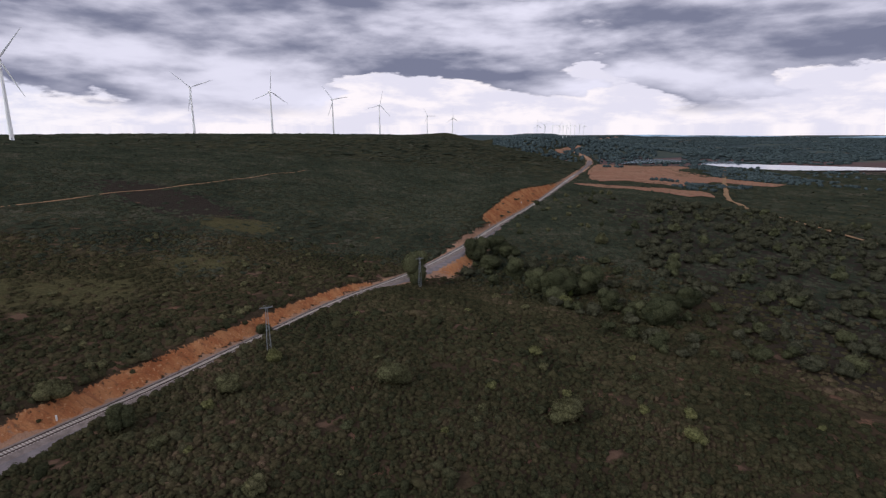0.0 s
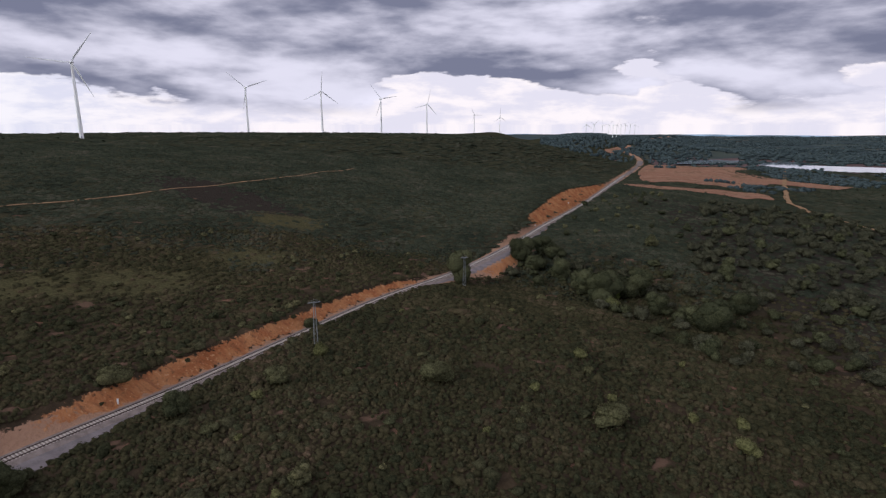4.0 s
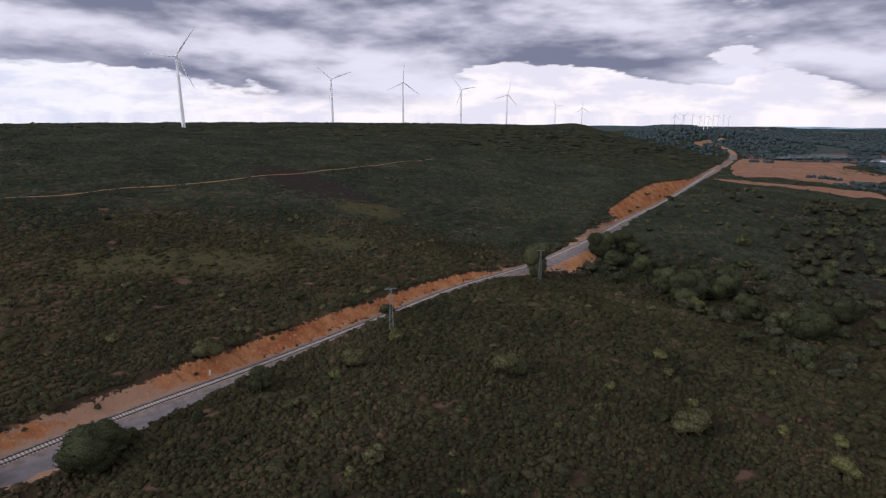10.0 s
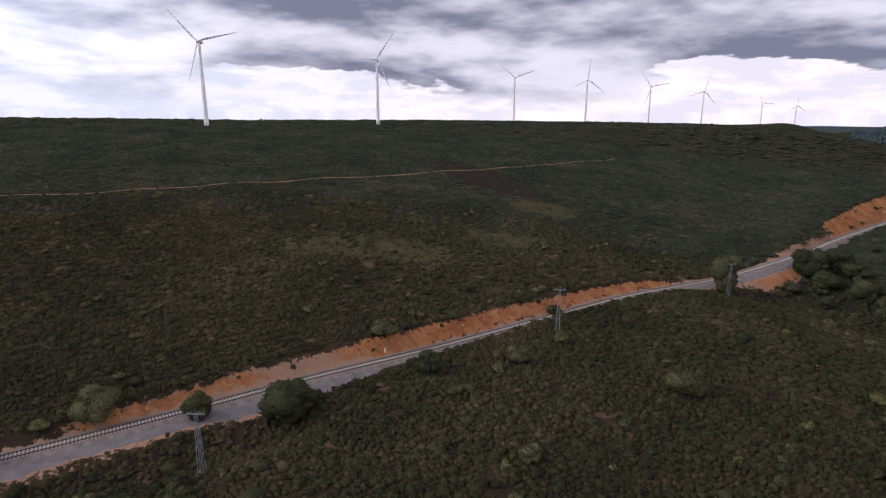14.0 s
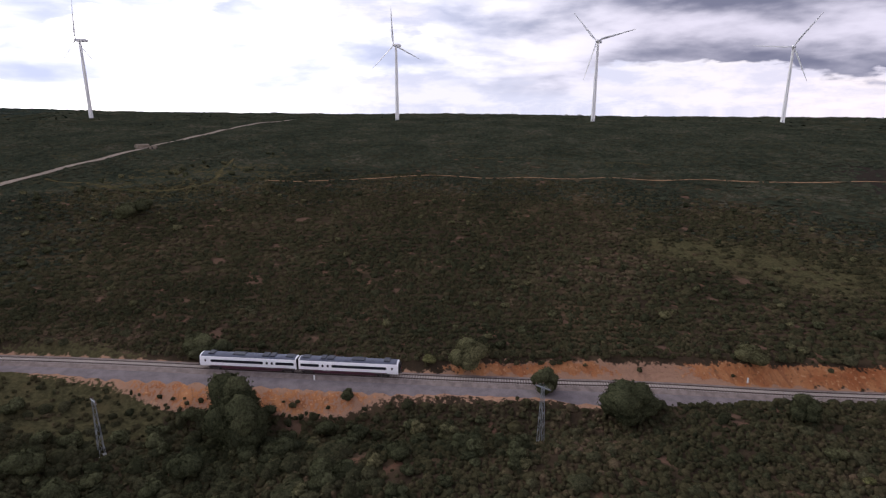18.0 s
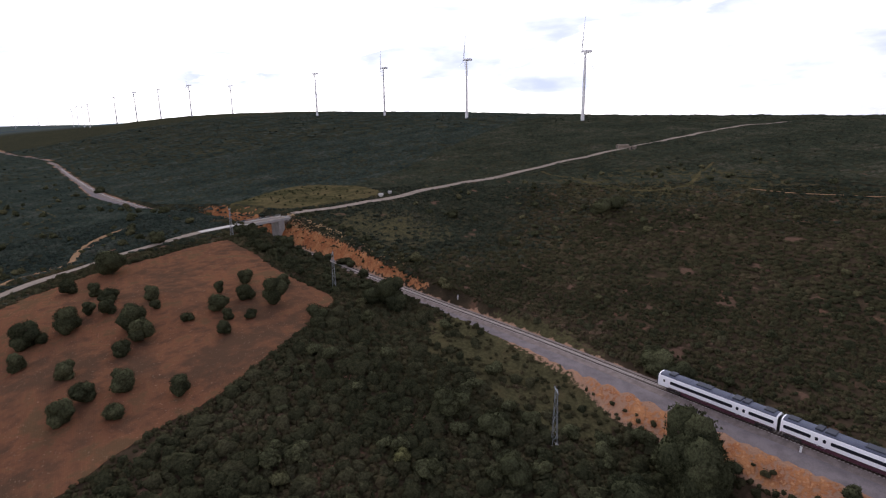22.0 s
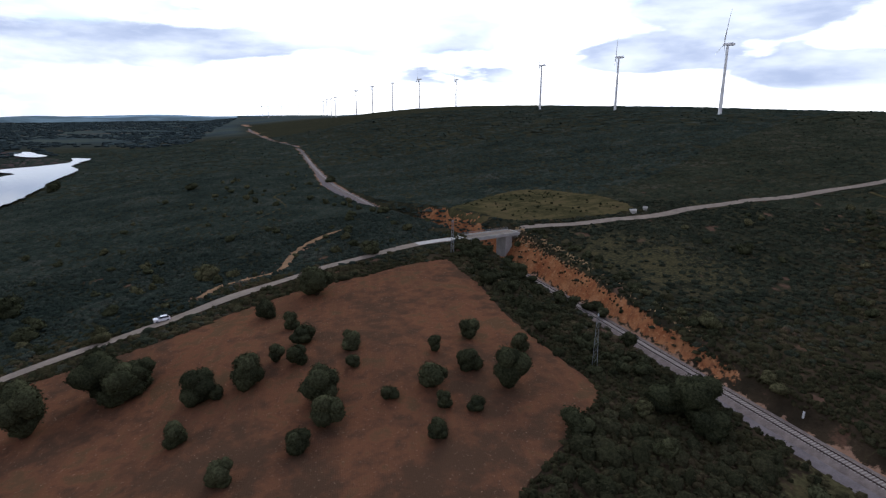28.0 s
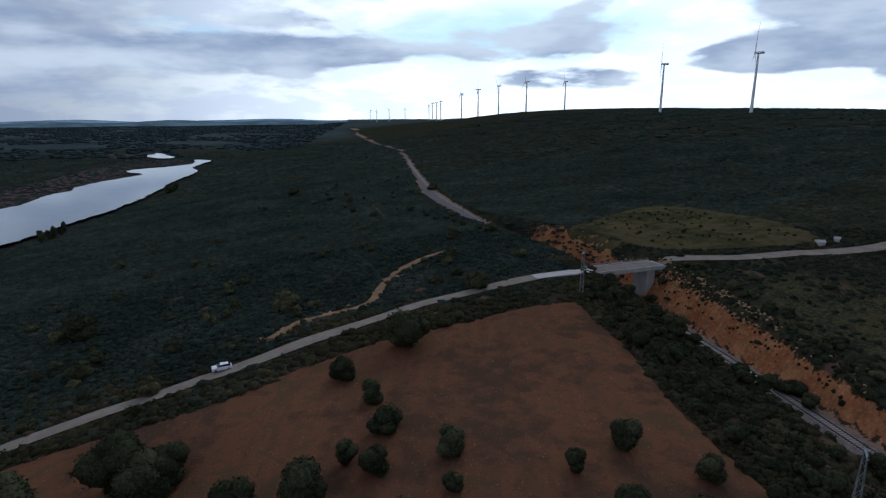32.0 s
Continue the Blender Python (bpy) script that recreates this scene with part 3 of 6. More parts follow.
M_BUSH = foliage("bush_leaves", [(0.0, (0.026, 0.029, 0.016)), (0.5, (0.043, 0.044, 0.024)), (1.0, (0.070, 0.065, 0.037))], patch=0.7, grain=0.55)
M_HEATH = foliage("heath_leaves", [(0.0, (0.024, 0.029, 0.020)), (0.35, (0.034, 0.040, 0.027)), (0.62, (0.045, 0.050, 0.033)), (0.85, (0.060, 0.060, 0.041)), (1.0, (0.076, 0.070, 0.050))], patch=0.8, grain=0.6)
# the heath again for the south, with blue haze put into its colours
M_HAZYHEATH = foliage("hazy_heath_leaves", [(0.0, (0.021, 0.029, 0.024)), (0.35, (0.031, 0.041, 0.033)), (0.62, (0.041, 0.052, 0.041)), (0.85, (0.054, 0.062, 0.049)), (1.0, (0.068, 0.072, 0.058))], patch=0.8, grain=0.6)
# the blue haze of distance is mixed into these leaf colours
M_HAZYWOOD = foliage("hazy_wood_leaves", [(0.0, (0.038, 0.055, 0.060)), (1.0, (0.080, 0.106, 0.108))], patch=0.5)


def graded(a, b, step_in, end_lo, end_hi, grow):
    """Coordinates: even steps from a to b, then growing to the far ends."""
    mid = list(np.arange(a, b + 0.01, step_in))
    lo, hi, s = [], [], step_in
    v = a
    while v > end_lo:
        s *= grow
        v -= s
        lo.append(max(v, end_lo))
    v, s = b, step_in
    while v < end_hi:
        s *= grow
        v += s
        hi.append(min(v, end_hi))
    return np.array(lo[::-1] + mid + hi)


GX = graded(-330, 120, 2.2, -4900, 4900, 1.04)
GY = graded(-330, 620, 2.2, -4900, 4900, 1.04)
X, Y = np.meshgrid(GX, GY, indexing="ij")
Z, NAT, DIST = land(X.ravel(), Y.ravel())
nx, ny = len(GX), len(GY)
q = (np.arange(nx - 1)[:, None] * ny + np.arange(ny - 1)[None, :]).ravel()
tris = np.concatenate([np.stack([q, q + ny, q + ny + 1], 1), np.stack([q, q + ny + 1, q + 1], 1)])
ground_mesh = tri_mesh("ground", np.stack([X.ravel(), Y.ravel(), Z], 1), tris, True)
xs, ys = X.ravel(), Y.ravel()
dug = np.abs(Z - NAT)
slope = np.where(DIST > 0, np.maximum(DIST - BED_W, 0), np.maximum(-DIST - bed_east(ys), 0))
along_clay = np.where(DIST > 0, np.interp(ys, [-88, -74, 30, 50], [1, 0, 0, 1]), 1.0) * np.interp(ys, [-290, -255, -115, -95, -78, -60, 74, 88, 104, 215, 222, 228, 262, 275, 330, 345, 560, 600], [0, 0.8, 0.85, 0.7, 0.25, 0.72, 0.72, 0.2, 0.9, 0.9, 0.2, 0.7, 0.7, 0.2, 0.2, 0.9, 0.9, 0])
on_slope = step(dug, 0.05, 1.3) * (slope > 0)
# cuttings are bare on the west, banks on the east
deep = step(Z, -6.0, -3.6)
along_clay = along_clay * np.where((ys < -95) & (ys > -215) & (DIST > 0), np.interp(slope, [0, 4.2, 6.0, 12], [1.05, 1.0, 0.48, 0.36]), 1.0)
clay = deep * on_slope * along_clay * np.where(DIST > 0, 1.0, np.interp(ys, [-120, -70, -34, -20, 75, 90, 220, 235, 262, 275], [0, 0.5, 0.45, 0.78, 0.78, 0.3, 0.2, 0.9, 0.9, 0]))
sand = step(-slope, -4.5, -1.5) * (slope > 0) * np.where(DIST > 0, np.interp(ys, [-70, -40, 40, 70, 108, 120, 215, 240, 600], [0.0, 0.05, 0.3, 1, 1, 0.3, 0.4, 0.75, 0.6]), np.interp(ys, [-70, -50, 60, 80, 112, 125], [0.1, 0.5, 0.5, 1, 1, 0.7]))
sand = np.maximum(sand, (slope == 0) * 0.8)
sand = np.maximum(sand, 0.75 * np.maximum(np.maximum(hump(xs, ys, -118, -215, 9, 4, 12), hump(xs, ys, -136, -225, 9, 3.5, 32)), hump(xs, ys, -158, -236, 12, 3, 25)))
sand = np.maximum(sand, 0.95 * deep * on_slope * (DIST < 0) * np.interp(ys, [-40, -24, 78, 90, 222, 232, 262, 272], [0, 1, 1, 0, 0, 1, 1, 0]))
meadow = 0.55 * hump(xs, ys, -232, -135, 30, 42) + 0.95 * hump(xs, ys, -131, -42, 22, 9, 66) + 0.75 * hump(xs, ys, -330, -20, 40, 60) + 0.9 * hump(xs, ys, -150, -45, 18, 9, 65) + 0.8 * hump(xs, ys, -120, -50, 9, 16) + 0.8 * hump(xs, ys, -119, 173, 18, 10, 30) + 0.8 * hump(xs, ys, -151, 155, 17, 9, 30) + 0.8 * hump(xs, ys, -100, 215, 13, 8, 20) + 0.4 * hump(xs, ys, -135, 200, 60, 40) + 0.85 * hump(xs, ys, -105, 278, 16, 13)
paint = ground_mesh.color_attributes.new("zone", "FLOAT_COLOR", "POINT")
paint.data.foreach_set("color", np.stack([clay, sand, np.clip(meadow, 0, 1), greener(xs, ys)], 1).astype(np.float32).ravel())
# distance mask for the land whose colour has haze painted in
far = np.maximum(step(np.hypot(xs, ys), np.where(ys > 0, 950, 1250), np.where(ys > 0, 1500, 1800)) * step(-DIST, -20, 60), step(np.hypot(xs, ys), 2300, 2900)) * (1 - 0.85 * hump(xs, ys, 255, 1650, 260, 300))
side_s, side_n = nearest(xs, ys, RIVER_S)[0], nearest(xs, ys, RIVER_N)[0]
shore = step(-Z, 16.3, 17.6) * np.maximum((side_s < 0) * step(-np.abs(side_s), -118, -96), step(-np.abs(side_n), -190, -160))
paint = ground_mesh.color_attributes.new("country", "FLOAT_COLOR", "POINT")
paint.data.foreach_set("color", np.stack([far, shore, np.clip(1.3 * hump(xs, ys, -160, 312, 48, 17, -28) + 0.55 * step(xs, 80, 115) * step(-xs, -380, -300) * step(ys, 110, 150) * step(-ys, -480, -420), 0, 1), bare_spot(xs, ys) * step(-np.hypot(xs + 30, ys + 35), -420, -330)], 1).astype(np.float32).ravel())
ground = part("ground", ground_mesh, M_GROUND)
tagged(ground, "rolling hill land with dark green scrub and bare red soil", "ground", kind="structure")


def ribbon(way, offsets):
    """Rows of points along a way at the offsets (west is positive when going south); offsets may differ row by row."""
    t = np.gradient(way, axis=0)
    t /= np.linalg.norm(t, axis=1)[:, None]
    nrm = np.stack([t[:, 1], -t[:, 0]], 1)
    off = np.array(offsets, float)
    off = np.broadcast_to(off if off.ndim == 2 else off[None], (len(way), off.shape[-1]))
    return way[:, None, :] + nrm[:, None, :] * off[..., None]


def strip_mesh(name, way, offsets, heights):
    pts = ribbon(way, offsets)
    n, k = pts.shape[:2]
    z = heights(pts[..., 0], pts[..., 1]) if callable(heights) else np.broadcast_to(np.array(heights), (n, k))
    v = np.concatenate([pts, z[..., None]], 2).reshape(-1, 3)
    q = (np.arange(n - 1)[:, None] * k + np.arange(k - 1)[None, :]).ravel()
    return tri_mesh(name, v, np.concatenate([np.stack([q, q + 1, q + k + 1], 1), np.stack([q, q + k + 1, q + k], 1)]))


def drape(x, y):
    return land(x, y)[0]


# ---- the railway bed ----
NEAR = TRACK[(TRACK[:, 1] > -2100) & (TRACK[:, 1] < 1000)]
e = bed_east(NEAR[:, 1])
one = np.ones(len(NEAR))
inner = -np.minimum(e - 0.9, 2.9)
bed = part("ballast_bed", strip_mesh("ballast_bed", NEAR, np.stack([inner, -1.75 * one, 1.75 * one, 2.9 * one, 3.8 * one], 1), [-0.58, -0.2, -0.2, -0.62, -1.25]), M_BALLAST)
tagged(bed, "brownish crushed stone ballast under the railway track", "railway bed", kind="structure")
strip = part("service_strip", strip_mesh("service_strip", NEAR, np.stack([-e - 0.5, -e + 0.4, -np.minimum(e - 0.6, 3.9), inner], 1), [-1.25, -0.66, -0.64, -0.58]), M_GRAVEL)
tagged(strip, "flat grey gravel service strip beside the track", "gravel strip", kind="structure")
for side in (-0.87, 0.87):
    r = part("rail", strip_mesh("rail", NEAR, [side - 0.17, side - 0.15, side - 0.05, side + 0.05, side + 0.15, side + 0.17], [-0.19, -0.105, 0.0, 0.0, -0.105, -0.19]), M_RAIL)
    tagged(r, "rust brown steel rail on concrete sleepers", "rail", kind="structure")


def along(way, gap):
    """Places and headings at even gaps along a way."""
    seg = np.linalg.norm(np.diff(way, axis=0), axis=1)
    s = np.concatenate([[0], np.cumsum(seg)])
    at = np.arange(0, s[-1], gap)
    p = np.stack([np.interp(at, s, way[:, 0]), np.interp(at, s, way[:, 1])], 1)
    t = np.stack([np.interp(at + 0.5, s, way[:, 0]), np.interp(at + 0.5, s, way[:, 1])], 1) - p
    t[-1] = t[-2]
    return p, np.arctan2(t[:, 1], t[:, 0])


def fan_patch(name, outline, z, rings=14, soft=2.0):
    """A sheet inside a smooth closed outline, either flat or lying z over the land."""
    o = np.array(outline, float)
    closed = np.vstack([o[-2:], o, o[:2]])
    w = curve(closed, soft)
    first = np.argmin(np.linalg.norm(w - o[0], axis=1))
    last = len(w) - 1 - np.argmin(np.linalg.norm(w[::-1] - o[0], axis=1)[: len(w) // 2])
    w = w[first:last] if last > first + 5 else w
    r = np.random.RandomState(len(o))
    w = w + r.normal(0, 0.12 * soft, w.shape)
    c = w.mean(0)
    u = np.linspace(0, 1, rings + 1)[1:] ** 0.8
    pts = c + (w[None] - c) * u[:, None, None]
    n = len(w)
    v = np.vstack([c[None], pts.reshape(-1, 2)])
    zz = np.full(len(v), float(z[1])) if isinstance(z, tuple) else drape(v[:, 0], v[:, 1]) + z
    i = np.arange(n)
    f = [np.stack([np.zeros(n, int), 1 + i, 1 + (i + 1) % n], 1)]
    for k in range(rings - 1):
        a, b = 1 + k * n + i, 1 + k * n + (i + 1) % n
        f += [np.stack([a, a + n, b + n], 1), np.stack([a, b + n, b], 1)]
    tri = np.concatenate(f)
    q = v[tri]
    flip = np.cross(q[:, 1] - q[:, 0], q[:, 2] - q[:, 0]) < 0
    tri[flip] = tri[flip][:, ::-1]
    return tri_mesh(name, np.concatenate([v, zz[:, None]], 1), tri, True), w


def in_shape(x, y, w):
    """Whether places lie inside a closed outline."""
    hit = np.zeros(np.shape(x), bool)
    for (x0, y0), (x1, y1) in zip(w, np.roll(w, -1, 0)):
        if y0 == y1:
            continue
        hit ^= ((y0 > y) != (y1 > y)) & (x < (x1 - x0) * (y - y0) / (y1 - y0) + x0)
    return hit


# ---- fields, meadow, water ----
FIELD = [(-63.8, -195.2), (-76.8, -191.8), (-96, -187.2), (-111.2, -189.9), (-127.9, -190.5), (-138.1, -189.1), (-152.7, -186.7), (-169.4, -184.7), (-182.4, -179.4), (-180.6, -175), (-171.2, -154.4), (-158.9, -134.2), (-149, -111.2), (-144.3, -100.5), (-130.8, -97.3), (-112.2, -93.5), (-92.9, -92.4), (-80.6, -94.7), (-69.7, -95.8), (-60, -95.9), (-40, -112), (-30, -140), (-34, -180), (-48, -198)]
me, FIELD_W = fan_patch("ploughed_field", FIELD, 0.10, 24, 1.5)
tagged(part("ploughed_field", me, M_FIELD), "bare red ploughed field with scattered oaks", "field", kind="structure")
me, MEADOW_W = fan_patch("meadow", [(-248, -240.6), (-251.6, -247.3), (-263, -247), (-287.2, -252.4), (-318.2, -252.7), (-321.1, -236.6), (-311.5, -213.7), (-304.1, -192.7), (-295.5, -177.5), (-283.4, -164.3), (-266.7, -171.1), (-255.5, -180.7), (-243.6, -192.6), (-240.1, -211.7)], 0.12, 14, 2.5)
tagged(part("meadow", me, M_DRYGRASS), "dry yellow-green meadow dotted with small bushes", "meadow", kind="structure")
me, RED_W = fan_patch("red_field", [(180, 685), (226, 836), (320, 1040), (420, 1140), (490, 1140), (475, 1060), (375, 880), (345, 800), (410, 795), (478, 765), (404, 724), (365, 733), (275, 632), (232, 612), (205, 620), (168, 600)], 0.5, 14, 8)
tagged(part("red_field", me, M_STUBBLE), "broad bare orange-red farm field", "field", kind="structure")
me, RED2_W = fan_patch("red_field", [(134, 566), (160, 545), (222, 568), (276, 578), (272, 550), (223, 516), (193, 524), (156, 518), (134, 544)], 0.5, 10, 6)
tagged(part("red_field", me, M_STUBBLE), "small bare orange-red field beside the scrub", "field", kind="structure")
WATERS = []


def water_sheet(outline, level):
    """A level sheet inside an outline of any shape."""
    o = np.array(outline, float)
    w = curve(np.vstack([o, o[:1]]), 6.0)[:-1]
    w = w + np.random.RandomState(len(o)).normal(0, 0.9, w.shape)
    bm = bmesh.new()
    bm.faces.new([bm.verts.new((px, py, level)) for px, py in w])
    bmesh.ops.triangulate(bm, faces=bm.faces[:])
    bmesh.ops.recalc_face_normals(bm, faces=bm.faces[:])
    if bm.faces and sum(f.normal.z for f in bm.faces) < 0:
        bmesh.ops.reverse_faces(bm, faces=bm.faces[:])
    return bm, w


SHORE_S = [(120, -470), (60, -560), (-10, -640), (-43, -689), (-63, -747), (-82, -773), (-85, -799), (-117, -852), (-144, -884), (-163, -915), (-148, -960), (-161, -990), (-196, -1006), (-244, -1039), (-259, -1082), (-270, -1132), (-288, -1102), (-257, -1029), (-236, -974), (-231, -914), (-206, -852), (-172, -775), (-159, -730), (-113, -623), (-76, -558), (-48, -510), (0, -455), (60, -400)]
for shape in (SHORE_S, [(-217, -1314), (-211, -1263), (-228, -1198), (-250, -1214), (-249, -1269), (-243, -1375)], [(378, 1190), (459, 1222), (535, 1255), (598, 1400), (580, 1480), (514, 1370), (436, 1290)], [(545, 1180), (600, 1260), (664, 1285), (640, 1195), (715, 1142), (840, 1078), (900, 1020), (715, 1009), (575, 1005), (560, 1095)]):
    bm, w = water_sheet(shape, -18.9)
    WATERS.append(w)
    tagged(part("water", bm, M_WATER), "still reservoir water mirroring the bright clouds", "water", kind="structure")
me, _ = fan_patch("bare_cutting", [(279, 1391), (314, 1440), (358, 1492), (364, 1475), (324, 1417), (295, 1362)], 1.6, 6, 8)
tagged(part("bare_cutting", me, M_STUBBLE), "bare red slope of a cutting in the pine hill", "cutting", kind="structure")

# ---- hills on the horizon, haze painted into their blue ----
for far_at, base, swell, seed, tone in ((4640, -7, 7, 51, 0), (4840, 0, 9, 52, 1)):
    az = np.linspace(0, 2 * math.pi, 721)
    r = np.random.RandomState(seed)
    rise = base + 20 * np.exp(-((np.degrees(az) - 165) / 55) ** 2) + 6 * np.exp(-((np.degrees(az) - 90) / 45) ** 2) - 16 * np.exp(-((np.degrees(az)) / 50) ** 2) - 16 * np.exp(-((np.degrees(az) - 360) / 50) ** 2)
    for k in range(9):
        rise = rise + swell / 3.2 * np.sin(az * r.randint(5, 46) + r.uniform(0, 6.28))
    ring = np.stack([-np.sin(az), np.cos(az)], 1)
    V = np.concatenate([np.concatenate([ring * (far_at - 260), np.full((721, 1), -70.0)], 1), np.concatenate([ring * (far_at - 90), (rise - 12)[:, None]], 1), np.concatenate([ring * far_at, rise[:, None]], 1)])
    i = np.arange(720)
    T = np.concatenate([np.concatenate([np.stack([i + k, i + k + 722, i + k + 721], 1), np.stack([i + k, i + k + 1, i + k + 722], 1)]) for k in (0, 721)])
    tagged(part("backdrop", tri_mesh("backdrop", V, T, True), M_HILLS[tone]), "range of low hills far away on the horizon, glowing haze blue", "hills", kind="structure")

# ---- roads and tracks ----
ROAD_E = [(-10, -214), (-38, -210), (-62.5, -205.5), (-80.9, -202.7), (-92.9, -203.7), (-105.6, -201.7), (-123.9, -202.5), (-148.7, -205.7), (-166.2, -203.7), (-188, -201.1), (-198, -198), (-207.4, -194.9)]
ROAD_W = [(-229.6, -189.1), (-234, -187.6), (-243, -180), (-247.5, -174.6), (-263.9, -163.7), (-286.5, -147.6), (-329.3, -129.2), (-373.9, -98.6), (-404.7, -74.9), (-445, -49.5), (-511.8, -4.5), (-575.5, 27.4), (-620, 75)]
ROADS = [smooth_line(curve(ROAD_E, 2.0), 6), smooth_line(curve(ROAD_W, 2.0), 6)]


def wobble(way, half, seed, ragged=0.18):
    r = np.random.RandomState(seed)
    n = np.convolve(r.normal(0, 1, len(way) + 6), np.ones(5) / 5, "same")[3:-3]
    m = np.convolve(r.normal(0, 1, len(way) + 6), np.ones(5) / 5, "same")[3:-3]
    a, b = -half * (1 + ragged * n), half * (1 + ragged * m)
    return np.stack([a, a * 0.4, b * 0.4, b], 1)


def road_height(x, y):
    return drape(x, y) + 0.22


for i, w in enumerate(ROADS):
    tagged(part("road", strip_mesh("road", w, wobble(w, 2.4, i), road_height), M_ROAD), "pale packed dirt road between scrub banks", "road", kind="structure")
slab_way = smooth_line(curve([(-188.6, -201.0), (-198, -198), (-207, -195)], 2.0), 2)
tagged(part("road_slab", strip_mesh("road_slab", slab_way, [-1.9, -0.6, 0.6, 1.9], lambda x, y: drape(x, y) + 0.30), M_SLAB), "bright bare concrete slab leading onto the bridge", "road", kind="structure")
PATHS = {
    "long": ([(-316, 20), (-303, 40), (-296, 87), (-283, 120), (-269, 146), (-250, 181), (-233, 212), (-215, 251), (-175, 326), (-152, 380), (-117, 479)], 0.65),
    "loop": ([(-365, -93), (-350, -78), (-337, -64), (-322, -46), (-312, -27), (-320, -8), (-349, -2), (-387, 6)], 1.0),
    "orange": ([(-113, -211), (-120, -216.6), (-128.5, -220.9), (-143.5, -220.8), (-158.9, -237.4), (-176.1, -246), (-194.5, -249.3)], 1.35),
    "ridge": ([(-330, 140), (-320, 157), (-296, 199), (-256, 239)], 0.5),
    "farm": ([(517, 1020), (396, 778), (314, 610), (281, 537), (270, 487), (277, 440), (285, 405), (297, 362), (320, 300)], 2.4),
    "slope": ([(-190, -330), (-215, -345), (-228, -372), (-238, -400), (-262, -420)], 0.7),
}
PATH_W = []
for k, (p, half) in PATHS.items():
    w = smooth_line(curve(p, 2.5), 3)
    PATH_W.append((w, half))
    tagged(part("dirt_track", strip_mesh("dirt_track", w, wobble(w, half, len(k), 0.45), lambda x, y: drape(x, y) + (0.9 if k == "farm" else 0.2)), M_DRYGRASS if k in ("loop", "slope", "ridge") else M_PATH), "narrow ochre dirt track worn through the scrub", "track", kind="structure")


# ---- sleepers: the ones nearest to the flight are single pieces ----
SLEEPER = bmesh.new()
box(SLEEPER, -0.14, 0.14, -1.28, 1.28, -0.34, -0.13)
bmesh.ops.bevel(SLEEPER, geom=[ed for ed in SLEEPER.edges if all(v.co.z > -0.2 for v in ed.verts)], offset=0.03, segments=1, affect="EDGES")
SLEEPER_ME = bpy.data.meshes.new("sleeper")
SLEEPER.to_mesh(SLEEPER_ME)
SLEEPER.free()
SLEEPER_ME.materials.append(M_SLEEPER)
places, turns = along(NEAR, 0.62)
pick = (places[:, 1] > -70) & (places[:, 1] < 120)
mid = np.abs(np.arange(len(places)) - np.median(np.flatnonzero(pick)))
single = mid <= 148
for (px, py), a in zip(places[single], turns[single]):
    ob = new("sleeper", SLEEPER_ME)
    ob.parent = bed
    ob.matrix_local = pose(px, py, 0, 0, 0, math.degrees(a))
rest = ~single & (places[:, 1] > -700) & (places[:, 1] < 700)
base = np.array([v.co for v in SLEEPER_ME.vertices])
SLEEPER_ME.calc_loop_triangles()
tri0 = np.array([t.vertices for t in SLEEPER_ME.loop_triangles])
c, s = np.cos(turns[rest]), np.sin(turns[rest])
vv = np.stack([base[None, :, 0] * c[:, None] - base[None, :, 1] * s[:, None] + places[rest][:, :1], base[None, :, 0] * s[:, None] + base[None, :, 1] * c[:, None] + places[rest][:, 1:], np.broadcast_to(base[None, :, 2], (rest.sum(), len(base)))], 2)
tt = (np.arange(rest.sum())[:, None, None] * len(base) + tri0[None]).reshape(-1, 3)
tagged(part("far_sleepers", tri_mesh("far_sleepers", vv.reshape(-1, 3), tt), M_SLEEPER, bed), kind="stuff")
# ---- wind turbines ----
def blade_mesh(length):
    """One blade along +z, chord tapering from a round root to a thin tip, twisted."""
    bm = bmesh.new()
    rings = []
    for s, chord, thick, twist in ((0.0, 1.0, 1.0, 0), (0.04, 1.0, 0.95, 2), (0.10, 1.7, 0.75, 14), (0.2, 2.2, 0.42, 13), (0.4, 1.7, 0.28, 8), (0.65, 1.15, 0.18, 4), (0.85, 0.8, 0.11, 2), (0.97, 0.45, 0.07, 1), (1.0, 0.12, 0.04, 0)):
        ring = []
        for i in range(10):
            a = 2 * math.pi * i / 10
            x, y = 0.5 * chord * math.cos(a) - 0.22 * chord * (s > 0.06), 0.5 * thick * math.sin(a)
            c, d = math.cos(radians(twist)), math.sin(radians(twist))
            ring.append(bm.verts.new((x * c - y * d, x * d + y * c + 0.02 * length * s * s, 0.9 + s * length)))
        rings.append(ring)
    for a, b in zip(rings, rings[1:]):
        for i in range(10):
            bm.faces.new((a[i], a[(i + 1) % 10], b[(i + 1) % 10], b[i])).smooth = True
    bm.faces.new(rings[0][::-1])
    bm.faces.new(rings[-1])
    me = bpy.data.meshes.new("blade")
    bm.normal_update()
    bm.to_mesh(me)
    bm.free()
    return me


HUB = 78.0
BLADE = 38.0


